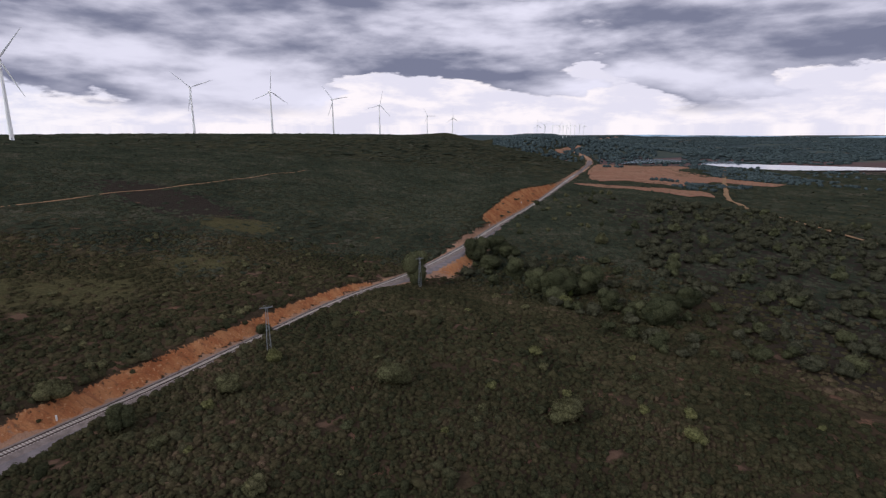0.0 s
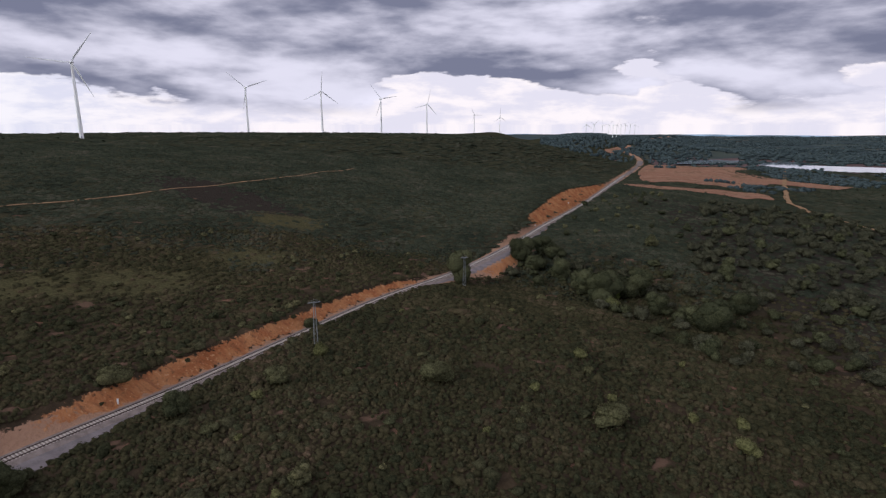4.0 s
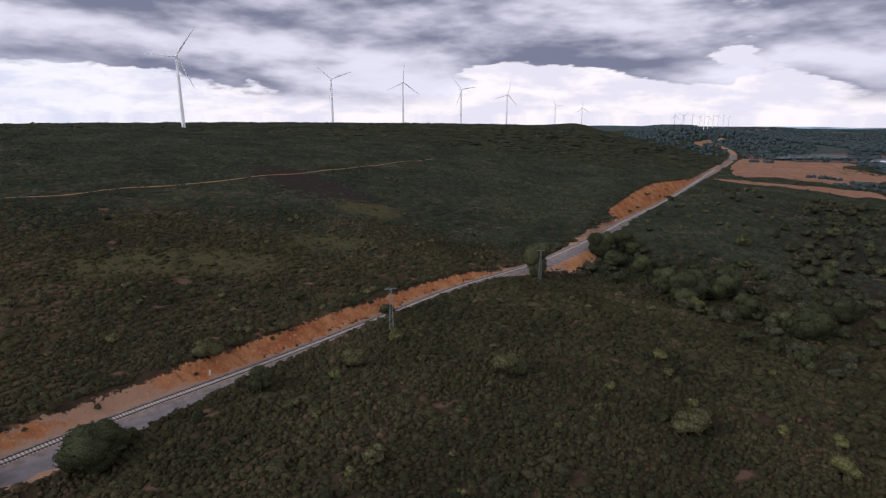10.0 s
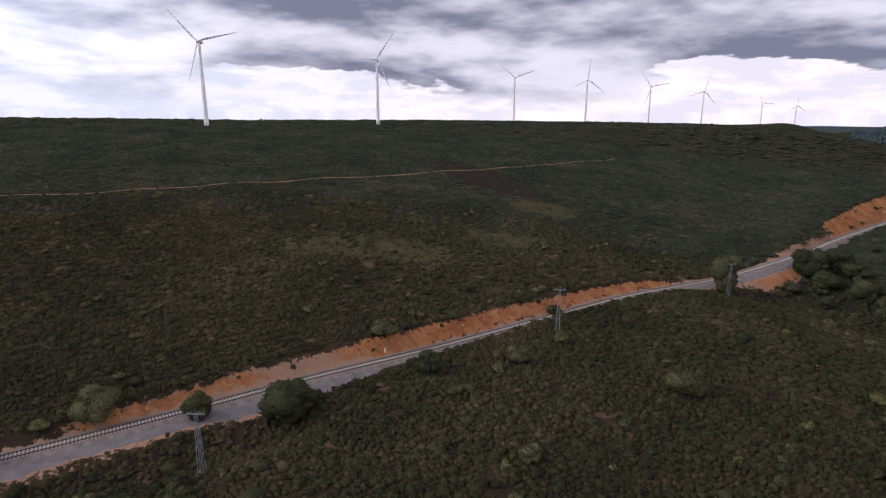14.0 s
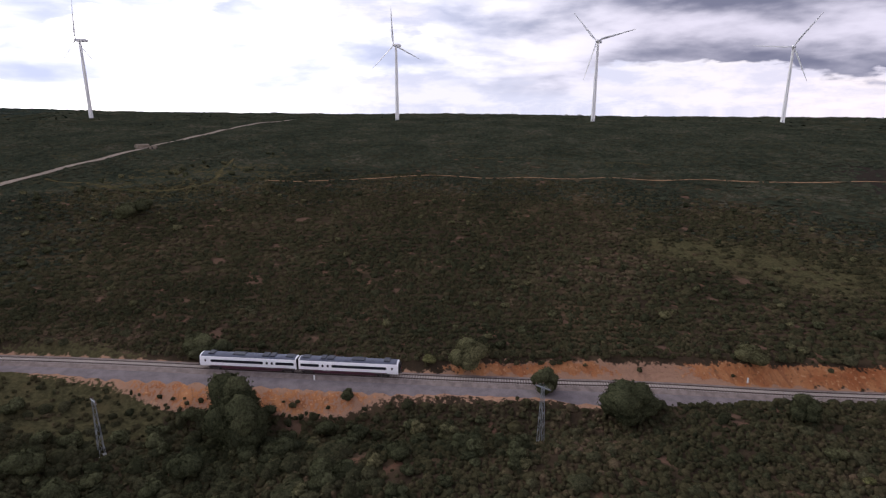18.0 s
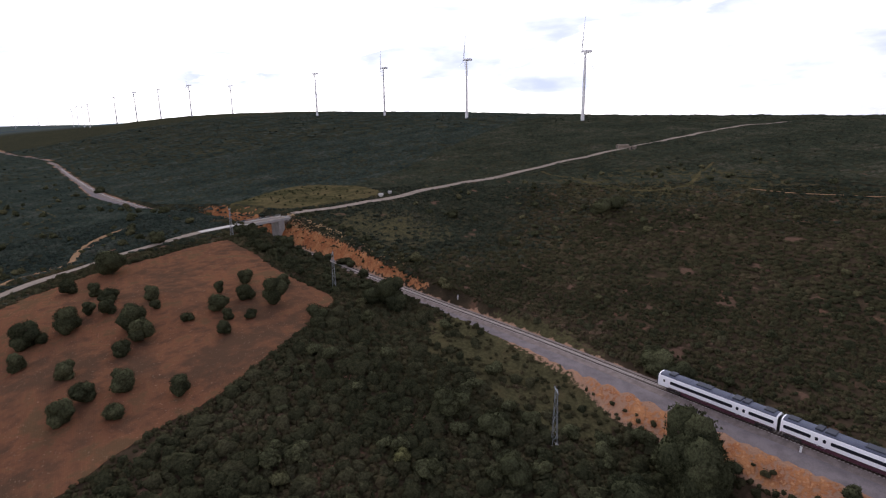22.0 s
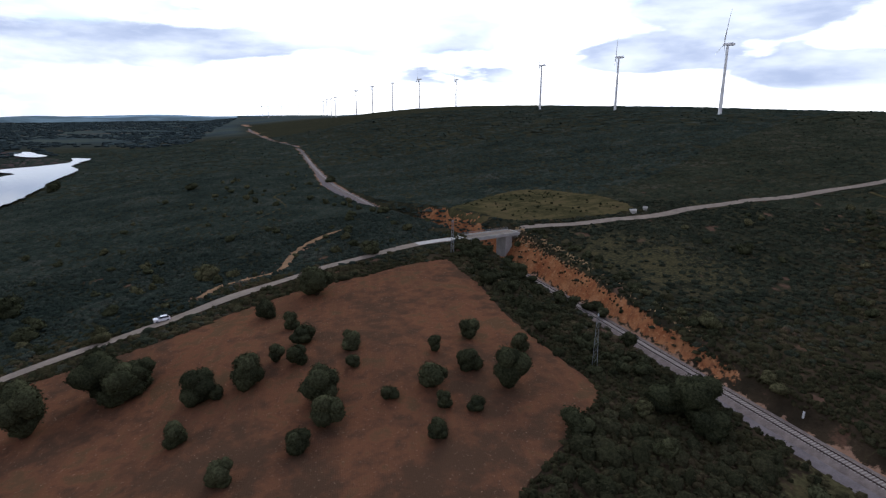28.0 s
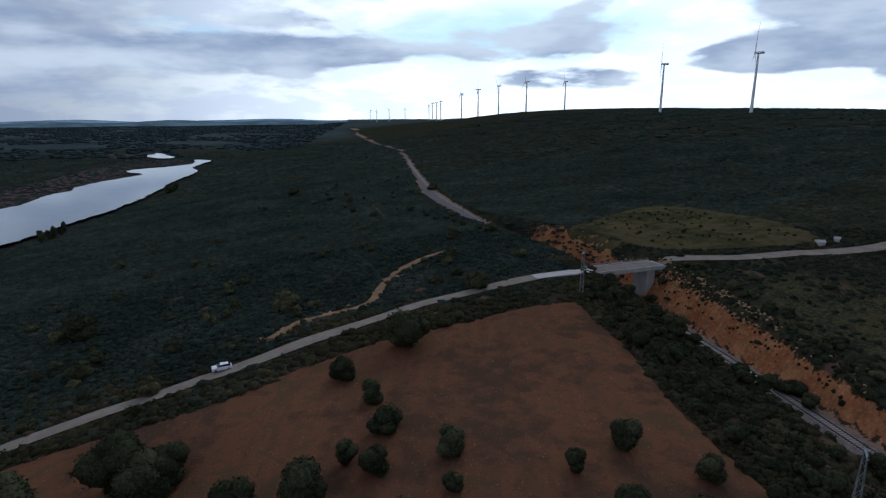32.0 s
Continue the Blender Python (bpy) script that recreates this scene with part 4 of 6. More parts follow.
def turbine_parts():
    """Shared meshes: the tower, the nacelle along y (rotor to -y), the hub, the blade."""
    tower = bmesh.new()
    lathe(tower, [(2.1, -1.5), (2.1, 0.0), (1.95, 14), (1.75, 32), (1.5, 52), (1.25, HUB - 2.0), (1.2, HUB - 1.5)], 20)
    nac = bmesh.new()
    prof = [(-2.6, 1.25), (-1.8, 1.6), (1.5, 1.85), (5.0, 1.75), (7.2, 1.35), (7.6, 0.9)]
    rings = [[nac.verts.new((r * math.copysign(abs(math.cos(a)) ** 0.55, math.cos(a)), y, r * 0.95 * math.copysign(abs(math.sin(a)) ** 0.55, math.sin(a)))) for a in [2 * math.pi * i / 16 for i in range(16)]] for y, r in prof]
    for a, b in zip(rings, rings[1:]):
        for i in range(16):
            nac.faces.new((a[(i + 1) % 16], a[i], b[i], b[(i + 1) % 16])).smooth = True
    nac.faces.new(rings[0])
    nac.faces.new(rings[-1][::-1])
    tube(nac, (0.3, 5.8, 1.5), (0.3, 5.8, 3.0), 0.06, n=5)
    box(nac, -0.6, 0.6, 3.6, 5.0, 1.6, 2.0)
    hub = bmesh.new()
    lathe(hub, [(1.25, 0.0), (1.4, 0.5), (1.35, 1.4), (1.0, 2.2), (0.45, 2.75), (0.1, 2.9)], 16)
    bmesh.ops.rotate(hub, verts=hub.verts, matrix=Matrix.Rotation(radians(90), 3, "X"))
    door = bmesh.new()
    box(door, -0.5, 0.5, -2.16, -2.02, 0.6, 2.7)
    out = []
    for name, bm in (("tower", tower), ("nacelle", nac), ("hub", hub), ("door", door)):
        me = bpy.data.meshes.new(name)
        bm.normal_update()
        bm.to_mesh(me)
        bm.free()
        out.append(me)
    return out


TOWER_ME, NAC_ME, HUB_ME, TDOOR_ME = turbine_parts()
BLADE_ME = blade_mesh(BLADE)


def wind_turbine(x, y, phase, heading, size=1.0):
    z = float(drape(np.array([x]), np.array([y]))[0])
    root = new("wind_turbine")
    root.matrix_world = pose(x, y, z, 0, 0, heading) @ Matrix.Scale(size, 4)
    tagged(root, "tall white three-bladed wind turbine on the ridge", "wind turbine", group="row of wind turbines")
    tower = part("tower", TOWER_ME, M_TOWER, root)
    part("door", TDOOR_ME, M_GALV, tower)
    nac = part("nacelle", NAC_ME, M_TOWER, root)
    nac.location = (0, 0, HUB)
    hub = part("hub", HUB_ME, M_TOWER, root)
    hub.location = (0, -2.6, HUB)
    for k in range(3):
        b = part("blade", BLADE_ME, M_BLADE, root)
        b.matrix_local = Matrix.Translation((0, -3.9, HUB)) @ Matrix.Rotation(radians(phase + 120 * k), 4, "Y") @ Matrix.Rotation(radians(14), 4, "Z")
    return root


NEAR_MILLS = [(-438, 571, 35), (-484, 356, 318), (-599, 182, 355), (-695, -126, 5), (-757, -297, 20), (-868, -491, 12), (-924, -672, 28), (-1297, -1245, 8), (-428, 970, 310), (-321, 1062, 5), (-244, 1257, 320), (-164, 1466, 15), (-65, 2344, 330), (41, 2380, 0)]
for x, y, ph in NEAR_MILLS:
    wind_turbine(x, y, ph, 33)
for i, (x, y) in enumerate([(-1113, -1208), (-1132, -1344), (-1117, -1420), (-1164, -1567), (-1350, -1960), (-1450, -2140), (-1560, -2340), (-1690, -2570), (-2130, -3560), (-2080, -3700), (-2030, -3800), (-2110, -4050)]):
    wind_turbine(x, y, (i * 47) % 120, 33)
for i, (ax, depth) in enumerate(((163, 2800), (176, 3000), (190, 3350), (201, 3500), (208, 3650), (214, 3800), (221, 3950), (228, 4100), (236, 4250), (244, 4400))):
    wind_turbine(ax * depth / 975, depth, (i * 53) % 120, 33)


# ---- the train: two cars, each with a cab at its outer end ----
CAR_L, CAR_W, CAR_H = 23.4, 2.9, 3.75
SIDE = [(0.0, 0.95), (1.36, 0.95), (1.45, 1.25), (1.45, 2.55), (1.38, 3.1), (1.22, 3.42), (0.85, 3.64), (0.4, 3.73), (0.0, 3.75)]


def loft_body(cab):
    """The car's shell from y = 0 (inner end) to y = CAR_L (cab end), the cab rounded."""
    bm = bmesh.new()
    full = SIDE[1:] + [(-x, z) for x, z in SIDE[-2:0:-1]]
    rings = []
    for y, kx, kz in ((0.0, 0.96, 0.99), (0.12, 1, 1), (CAR_L - 2.2, 1, 1), (CAR_L - 0.4, 1, 1), (CAR_L - 0.1, 0.985, 0.99), (CAR_L, 0.95, 0.965)):
        rings.append([bm.verts.new((x * kx, y, 0.95 + (z - 0.95) * kz)) for x, z in full])
    n = len(full)
    for a, b in zip(rings, rings[1:]):
        for i in range(n - 1):
            bm.faces.new((a[i], a[i + 1], b[i + 1], b[i]))
        bm.faces.new((a[n - 1], a[0], b[0], b[n - 1]))
    bm.faces.new(rings[0])
    bm.faces.new(rings[-1][::-1])
    bmesh.ops.recalc_face_normals(bm, faces=bm.faces)
    return bm


def panel(side, y0, y1, z0, z1, out=0.02, thick=0.05):
    """A panel set on the car's side, rounded at the corners."""
    bm = bmesh.new()
    x = side * (1.45 + out)
    r = min(0.22, (z1 - z0) * 0.4, (y1 - y0) * 0.4)
    ring = []
    for cy, cz, a0 in ((y1 - r, z1 - r, 0), (y0 + r, z1 - r, 90), (y0 + r, z0 + r, 180), (y1 - r, z0 + r, 270)):
        for k in range(4):
            a = radians(a0 + 30 * k)
            ring.append((cy + r * math.cos(a), cz + r * math.sin(a)))

    def lean(z):
        return side * 0.127 * max(0, z - 2.55)
    a = [bm.verts.new((x - lean(z), y, z)) for y, z in ring]
    b = [bm.verts.new((x - lean(z) - side * thick, y, z)) for y, z in ring]
    bm.faces.new(a)
    for i in range(len(a)):
        bm.faces.new((a[i], b[i], b[(i + 1) % len(a)], a[(i + 1) % len(a)]))
    bmesh.ops.recalc_face_normals(bm, faces=bm.faces)
    return bm


def train_car(root, m, red):
    car = part("car_body", loft_body(True), M_TRAIN, root, "white painted steel rail car body")
    car.matrix_local = m
    roof = bmesh.new()
    full = [(1.27, 3.33), (1.22, 3.46), (0.85, 3.68), (0.4, 3.77), (-0.4, 3.77), (-0.85, 3.68), (-1.22, 3.46), (-1.27, 3.33)]
    rings = [[roof.verts.new((x, y, z)) for x, z in full] for y in (0.25, CAR_L - 0.35)]
    for i in range(len(full) - 1):
        roof.faces.new((rings[0][i], rings[0][i + 1], rings[1][i + 1], rings[1][i]))
    roof.faces.new(rings[0][::-1])
    roof.faces.new(rings[1])
    bmesh.ops.recalc_face_normals(roof, faces=roof.faces)
    part("roof", roof, M_TRAINROOF, car, "blue-grey ribbed roof")
    for y0, y1, w, h in ((0.8, 2.6, 0.8, 0.18), (5.2, 6.4, 0.95, 0.24), (6.7, 8.3, 0.95, 0.22), (12.5, 15.5, 0.85, 0.16), (CAR_L - 3.4, CAR_L - 2.0, 0.9, 0.26)):
        bm = bmesh.new()
        box(bm, -w, w, y0, y1, 3.6, 3.75 + h)
        bmesh.ops.bevel(bm, geom=bm.edges[:], offset=0.06, segments=1, affect="EDGES")
        part("roof_unit", bm, M_ROOFUNIT, car, "dark roof equipment box")
    for y in np.arange(9.0, CAR_L - 4.0, 1.1):
        bm = bmesh.new()
        box(bm, -0.85, 0.85, y, y + 0.07, 3.66, 3.82)
        part("roof_rib", bm, M_TRAINROOF, car)
    for side in (-1, 1):
        for y0, y1 in ((0.5, 4.9), (7.9, CAR_L - 2.7)):
            band = part("window_band", panel(side, y0, y1, 1.95, 2.62), M_GLASSDARK, car, "long dark tinted window band")
            for y in np.arange(y0 + 1.5, y1 - 0.8, 1.55):
                bm = bmesh.new()
                x0, x1 = sorted((side * 1.455, side * 1.482))
                box(bm, x0, x1, y, y + 0.06, 1.98, 2.6)
                part("mullion", bm, M_BLACK, band)
        for y0 in (5.25, 6.45):
            door = part("door", panel(side, y0, y0 + 1.05, 1.0, 3.0, 0.012), M_TRAIN, car, "white plug door with a round window")
            part("pane", panel(side, y0 + 0.28, y0 + 0.78, 1.95, 2.6, 0.03), M_GLASSDARK, door)
        cab = part("cab_door", panel(side, CAR_L - 1.75, CAR_L - 1.05, 1.05, 3.0, 0.0), M_TRAIN, car)
        part("pane", panel(side, CAR_L - 1.6, CAR_L - 1.2, 2.0, 2.6, 0.02), M_GLASSDARK, cab)
        bm = bmesh.new()
        x0, x1 = sorted((side * 1.28, side * 1.40))
        box(bm, x0, x1, 3.6, CAR_L - 5.2, 0.42, 0.97)
        part("skirt", bm, M_PLUM, car, "plum coloured underfloor skirt")
        bm = bmesh.new()
        box(bm, *sorted((side * 1.448, side * 1.462)), 0.2, CAR_L - 2.5, 1.02, 1.2)
        part("stripe", bm, M_PLUM, car, "plum stripe along the sill")
    front = bmesh.new()
    prof = [(1.16, 1.2), (1.16, 2.5), (1.0, 3.05), (0.7, 3.3), (-0.7, 3.3), (-1.0, 3.05), (-1.16, 2.5), (-1.16, 1.2)]
    a = [front.verts.new((x, CAR_L + 0.0, z)) for x, z in prof]
    b = [front.verts.new((x * 0.94, CAR_L + 0.38, 1.2 + (z - 1.2) * 0.96)) for x, z in prof]
    front.faces.new(b)
    for i in range(len(prof)):
        front.faces.new((a[i], a[(i + 1) % len(prof)], b[(i + 1) % len(prof)], b[i]))
    bmesh.ops.recalc_face_normals(front, faces=front.faces)
    nose = part("front_ring", front, M_BLACK, car, "black rubber front ring")
    bm = bmesh.new()
    box(bm, -0.75, 0.75, CAR_L + 0.37, CAR_L + 0.42, 2.15, 2.9)
    part("windscreen", bm, M_GLASSDARK, nose)
    for side in (-0.95, 0.95):
        bm = bmesh.new()
        tube(bm, (side, CAR_L + 0.3, 1.45), (side, CAR_L + 0.42, 1.45), 0.13, n=10)
        part("headlight", bm, M_RED if red else M_LAMP, nose)
    bm = bmesh.new()
    box(bm, -0.2, 0.2, CAR_L - 0.1, CAR_L + 0.65, 0.72, 1.0)
    part("coupler", bm, M_STEEL, car)
    bm = bmesh.new()
    box(bm, -1.05, 1.05, -0.36, 0.03, 1.0, 3.4)
    part("gangway", bm, M_BLACK, car, "black gangway bellows")
    for y in (2.3, CAR_L - 3.6):
        bm = bmesh.new()
        for x in (-1.12, 1.12):
            box(bm, x - 0.1, x + 0.1, y - 1.7, y + 1.7, 0.42, 0.72)
        box(bm, -1.1, 1.1, y - 0.3, y + 0.3, 0.45, 0.9)
        part("bogie", bm, M_STEEL, car)
        for yy in (y - 1.2, y + 1.2):
            for x in (-0.87, 0.87):
                bm = bmesh.new()
                tube(bm, (x - 0.07, yy, 0.43), (x + 0.07, yy, 0.43), 0.43, n=14)
                part("wheel", bm, M_STEEL, car)


TRAIN_AT = (-124.0, 10.4)
i = int(np.argmin(np.hypot(TRACK[:, 0] - TRAIN_AT[0], TRACK[:, 1] - TRAIN_AT[1])))
ahead = TRACK[i + 4] - TRACK[i - 4]
train = new("train")
train.matrix_world = pose(TRACK[i, 0], TRACK[i, 1], 0.0, 0, 0, math.degrees(math.atan2(ahead[1], ahead[0])) - 90)
tagged(train, "white two-car diesel train with dark window bands", "train")
train_car(train, pose(0, 0.3, 0), False)
train_car(train, pose(0, -0.3, 0, 0, 0, 180), True)


# ---- lattice pylons beside the line ----
def lattice_pylon(x, y, heading, tall=11.8):
    z = float(drape(np.array([x]), np.array([y]))[0])
    root = new("lattice_pylon")
    root.matrix_world = pose(x, y, z, 0, 0, heading)
    tagged(root, "grey galvanised steel lattice pylon with a crossarm", "pylon", group="pylons along the railway")
    b, t = 0.52, 0.2
    for sx in (-1, 1):
        for sy in (-1, 1):
            bm = bmesh.new()
            tube(bm, (sx * b, sy * b, -0.4), (sx * t, sy * t, tall), 0.06, 0.045, 4)
            part("leg", bm, M_GALV, root)
    n = 10
    for face in range(4):
        for k in range(n):
            z0, z1 = tall * k / n, tall * (k + 1) / n
            w0, w1 = b + (t - b) * k / n, b + (t - b) * (k + 1) / n
            s = 1 if k % 2 else -1
            p, q = Vector((s * w0, w0, z0)), Vector((-s * w1, w1, z1))
            m = Matrix.Rotation(radians(90 * face), 3, "Z")
            bm = bmesh.new()
            tube(bm, m @ p, m @ q, 0.035, n=4)
            part("brace", bm, M_GALV, root)
    bm = bmesh.new()
    box(bm, -1.6, 1.6, -0.09, 0.09, tall - 0.35, tall - 0.17)
    tube(bm, (-1.5, 0, tall - 0.2), (0, 0, tall + 0.5), 0.03, n=4)
    tube(bm, (1.5, 0, tall - 0.2), (0, 0, tall + 0.5), 0.03, n=4)
    part("crossarm", bm, M_GALV, root)
    for xx in (-1.45, 0.0, 1.45):
        bm = bmesh.new()
        lathe(bm, [(0.03, 0), (0.11, 0.05), (0.06, 0.12), (0.11, 0.2), (0.06, 0.27), (0.1, 0.34), (0.03, 0.42)], 8)
        ins = part("insulator", bm, M_INSUL, root)
        ins.location = (xx, 0, tall - 0.17 if xx else tall + 0.4)
    bm = bmesh.new()
    box(bm, -0.75, 0.75, -0.75, 0.75, -0.5, 0.12)
    part("footing", bm, M_CONCRETE, root, "pale concrete footing")


PYLONS = [(-9, 207), (-43.7, 129.8), (-77.5, 48.6), (-111.1, -27.6), (-151.9, -105.9), (-189, -183)]
for x, y in PYLONS:
    lattice_pylon(x, y, 27)


# ---- marker posts beside the rails ----
def marker_post(x, y, tall=1.3):
    z = float(drape(np.array([x]), np.array([y]))[0])
    root = new("marker_post")
    root.matrix_world = pose(x, y, z, 0, 0, 60)
    tagged(root, "small white painted concrete marker post by the rails", "marker post", group="marker posts along the railway")
    bm = bmesh.new()
    box(bm, -0.16, 0.16, -0.12, 0.12, -0.3, tall)
    bmesh.ops.bevel(bm, geom=bm.edges[:], offset=0.03, segments=1, affect="EDGES")
    part("post", bm, M_WHITE, root)
    bm = bmesh.new()
    box(bm, -0.17, 0.17, 0.125, 0.15, tall - 0.5, tall - 0.08)
    part("plate", bm, M_CONCRETE, root)


for x, y in ((-170.5, -72), (-119, 14), (-81, 105), (28.5, 335), (60, 420)):
    marker_post(x, y)


# ---- the road bridge over the line ----
def bridge():
    root = new("road_bridge")
    a, b = Vector((-207, -195, 0)), Vector((-230, -189, 0))
    mid, way = (a + b) / 2, (b - a)
    length = way.length
    root.matrix_world = pose(mid.x, mid.y, 0, 0, 0, math.degrees(math.atan2(way.y, way.x)))
    tagged(root, "pale concrete road bridge over the railway cutting", "bridge")
    za = float(drape(np.array([a.x]), np.array([a.y]))[0])
    zb = float(drape(np.array([b.x]), np.array([b.y]))[0])
    top = max(za, zb, 7.5)
    h = length / 2 + 0.4
    bm = bmesh.new()
    box(bm, -h, h, -3.6, 3.6, top - 1.0, top + 0.05)
    bmesh.ops.bevel(bm, geom=bm.edges[:], offset=0.08, segments=1, affect="EDGES")
    part("deck", bm, M_CONCRETE, root)
    bm = bmesh.new()
    box(bm, -h, h, -2.7, 2.7, top + 0.0, top + 0.12)
    part("roadway", bm, M_ROAD, root, "pale dirt covered roadway")
    for side in (-1, 1):
        bm = bmesh.new()
        box(bm, -h, h, *sorted((side * 3.25, side * 3.6)), top + 0.05, top + 0.4)
        part("kerb", bm, M_CONCRETE, root)
        rail = bmesh.new()
        for z in (0.75, 1.1):
            tube(rail, (-h, side * 3.42, top + z), (h, side * 3.42, top + z), 0.05, n=6)
        rl = part("railing", rail, M_GALV, root)
        for x in np.linspace(-h + 0.4, h - 0.4, 12):
            bm = bmesh.new()
            tube(bm, (x, side * 3.42, top + 0.35), (x, side * 3.42, top + 1.14), 0.045, n=5)
            part("railing_post", bm, M_GALV, rl)
    for x, w in ((-6.4, 0.5), (8.0, 1.6)):
        bm = bmesh.new()
        box(bm, x - w, x + w, -3.2, 3.2, -1.2, top - 0.95)
        bmesh.ops.bevel(bm, geom=bm.edges[:], offset=0.1, segments=1, affect="EDGES")
        part("pier", bm, M_CONCRETE, root, "white-grey concrete pier wall")
    for x in (-h - 0.4, h + 0.4):
        bm = bmesh.new()
        box(bm, x - 0.8, x + 0.8, -3.4, 3.4, top - 6, top - 0.02)
        part("abutment", bm, M_CONCRETE, root)


bridge()


# ---- the hut by the meadow, ruins on the ridge road ----
def hut(x, y, heading, w, l, h, label, stone=None):
    z = float(drape(np.array([x]), np.array([y]))[0]) - 0.3
    root = new("hut")
    root.matrix_world = pose(x, y, z, 0, 0, heading)
    tagged(root, label, "hut")
    bm = bmesh.new()
    box(bm, -w / 2, w / 2, -l / 2, l / 2, 0, h)
    part("wall", bm, stone or M_CONCRETE, root, "weathered stone wall" if stone else "pale rendered wall")
    bm = bmesh.new()
    v = [bm.verts.new(p) for p in ((-w / 2 - 0.2, -l / 2 - 0.2, h), (w / 2 + 0.2, -l / 2 - 0.2, h), (w / 2 + 0.2, l / 2 + 0.2, h), (-w / 2 - 0.2, l / 2 + 0.2, h), (0, -l / 2 - 0.2, h + 0.7), (0, l / 2 + 0.2, h + 0.7))]
    for f in ((0, 3, 2, 1), (0, 4, 5, 3), (1, 2, 5, 4), (0, 1, 4), (2, 3, 5)):
        bm.faces.new([v[i] for i in f])
    part("roof", bm, stone or M_CONCRETE, root, "dull sheet roof" if stone else "light sheet roof")
    bm = bmesh.new()
    box(bm, -0.45, 0.45, -l / 2 - 0.05, -l / 2 + 0.05, 0.3, 2.1)
    part("door", bm, M_STEEL, root)


hut(-278, -161.5, 40, 2.2, 2.4, 1.4, "small pale hut with a light roof beside the meadow")
hut(-284, -159, 20, 1.5, 1.6, 1.3, "tiny white shed next to a bush by the meadow")
hut(-446, -53, 30, 5, 8, 2.4, "low ruined stone hut by the ridge road", M_RUIN)
hut(-437, -45, 80, 4, 5, 2.0, "low ruined stone hut by the ridge road", M_RUIN)


# ---- the white car on the road ----
def parked_car(x, y, heading):
    z = float(road_height(np.array([x]), np.array([y]))[0])
    root = new("car")
    root.matrix_world = pose(x, y, z, 0, 0, heading)
    tagged(root, "white hatchback car parked on the dirt road", "car")
    bm = bmesh.new()
    prof = [(-2.05, 0.35), (-2.1, 0.75), (-2.0, 0.95), (-0.95, 1.02), (0.9, 1.05), (1.85, 1.0), (2.05, 0.7), (2.02, 0.35)]
    rings = []
    for yy, k in ((-0.86, 0.97), (-0.8, 1.0), (0.8, 1.0), (0.86, 0.97)):
        rings.append([bm.verts.new((px * k, yy, pz)) for px, pz in prof])
    for a, b in zip(rings, rings[1:]):
        for i in range(len(prof)):
            bm.faces.new((a[i], a[(i + 1) % len(prof)], b[(i + 1) % len(prof)], b[i]))
    bm.faces.new(rings[0])
    bm.faces.new(rings[-1][::-1])
    bmesh.ops.recalc_face_normals(bm, faces=bm.faces)
    body = part("body", bm, M_TRAIN, root)
    bm = bmesh.new()
    v0 = [bm.verts.new(p) for p in ((-1.05, -0.78, 1.0), (1.75, -0.78, 1.03), (1.75, 0.78, 1.03), (-1.05, 0.78, 1.0))]
    v1 = [bm.verts.new(p) for p in ((-0.3, -0.62, 1.45), (1.3, -0.62, 1.47), (1.3, 0.62, 1.47), (-0.3, 0.62, 1.45))]
    for i in range(4):
        bm.faces.new((v0[i], v0[(i + 1) % 4], v1[(i + 1) % 4], v1[i]))
    bm.faces.new(v1)
    part("window", bm, M_GLASSDARK, root, "dark car windows")
    bm = bmesh.new()
    box(bm, -0.32, 1.32, -0.63, 0.63, 1.455, 1.5)
    bmesh.ops.bevel(bm, geom=bm.edges[:], offset=0.02, segments=1, affect="EDGES")
    part("roof", bm, M_TRAIN, root)
    for px in (-1.3, 1.3):
        for py in (-0.8, 0.8):
            bm = bmesh.new()
            tube(bm, (px, py - 0.1, 0.31), (px, py + 0.1, 0.31), 0.31, n=14)
            wheel = part("wheel", bm, M_BLACK, root)
            bm = bmesh.new()
            s = 0.105 * (1 if py > 0 else -1)
            tube(bm, (px, py + s * 0.9, 0.31), (px, py + s * 1.1, 0.31), 0.19, n=10)
            part("rim", bm, M_GALV, wheel)
    for py in (-0.6, 0.6):
        bm = bmesh.new()
        box(bm, -2.12, -2.04, py - 0.2, py + 0.2, 0.68, 0.85)
        part("headlight", bm, M_LAMP, body)
        bm = bmesh.new()
        box(bm, 2.0, 2.07, py - 0.15, py + 0.15, 0.72, 0.95)
        part("tail_light", bm, M_RED, body)


parked_car(-99.9, -204.1, 172)
# ---- plants ----
def lump(r, n, m, rng, flat=0.85, rough=0.22):
    """An uneven ball: verts and triangles."""
    v, f = [], []
    for j in range(1, m):
        th = math.pi * j / m
        for i in range(n):
            a = 2 * math.pi * (i + 0.5 * (j % 2)) / n
            k = r * (1 + rng.uniform(-rough, rough))
            v.append((k * math.sin(th) * math.cos(a), k * math.sin(th) * math.sin(a), k * flat * math.cos(th)))
    top, bot = len(v), len(v) + 1
    v += [(0, 0, r * flat), (0, 0, -r * flat)]
    for j in range(m - 2):
        for i in range(n):
            a, b, c, d = j * n + i, j * n + (i + 1) % n, (j + 1) * n + i, (j + 1) * n + (i + 1) % n
            f += [(a, c, b), (b, c, d)]
    for i in range(n):
        f += [(top, i, (i + 1) % n), (bot, (m - 2) * n + (i + 1) % n, (m - 2) * n + i)]
    return np.array(v), np.array(f)


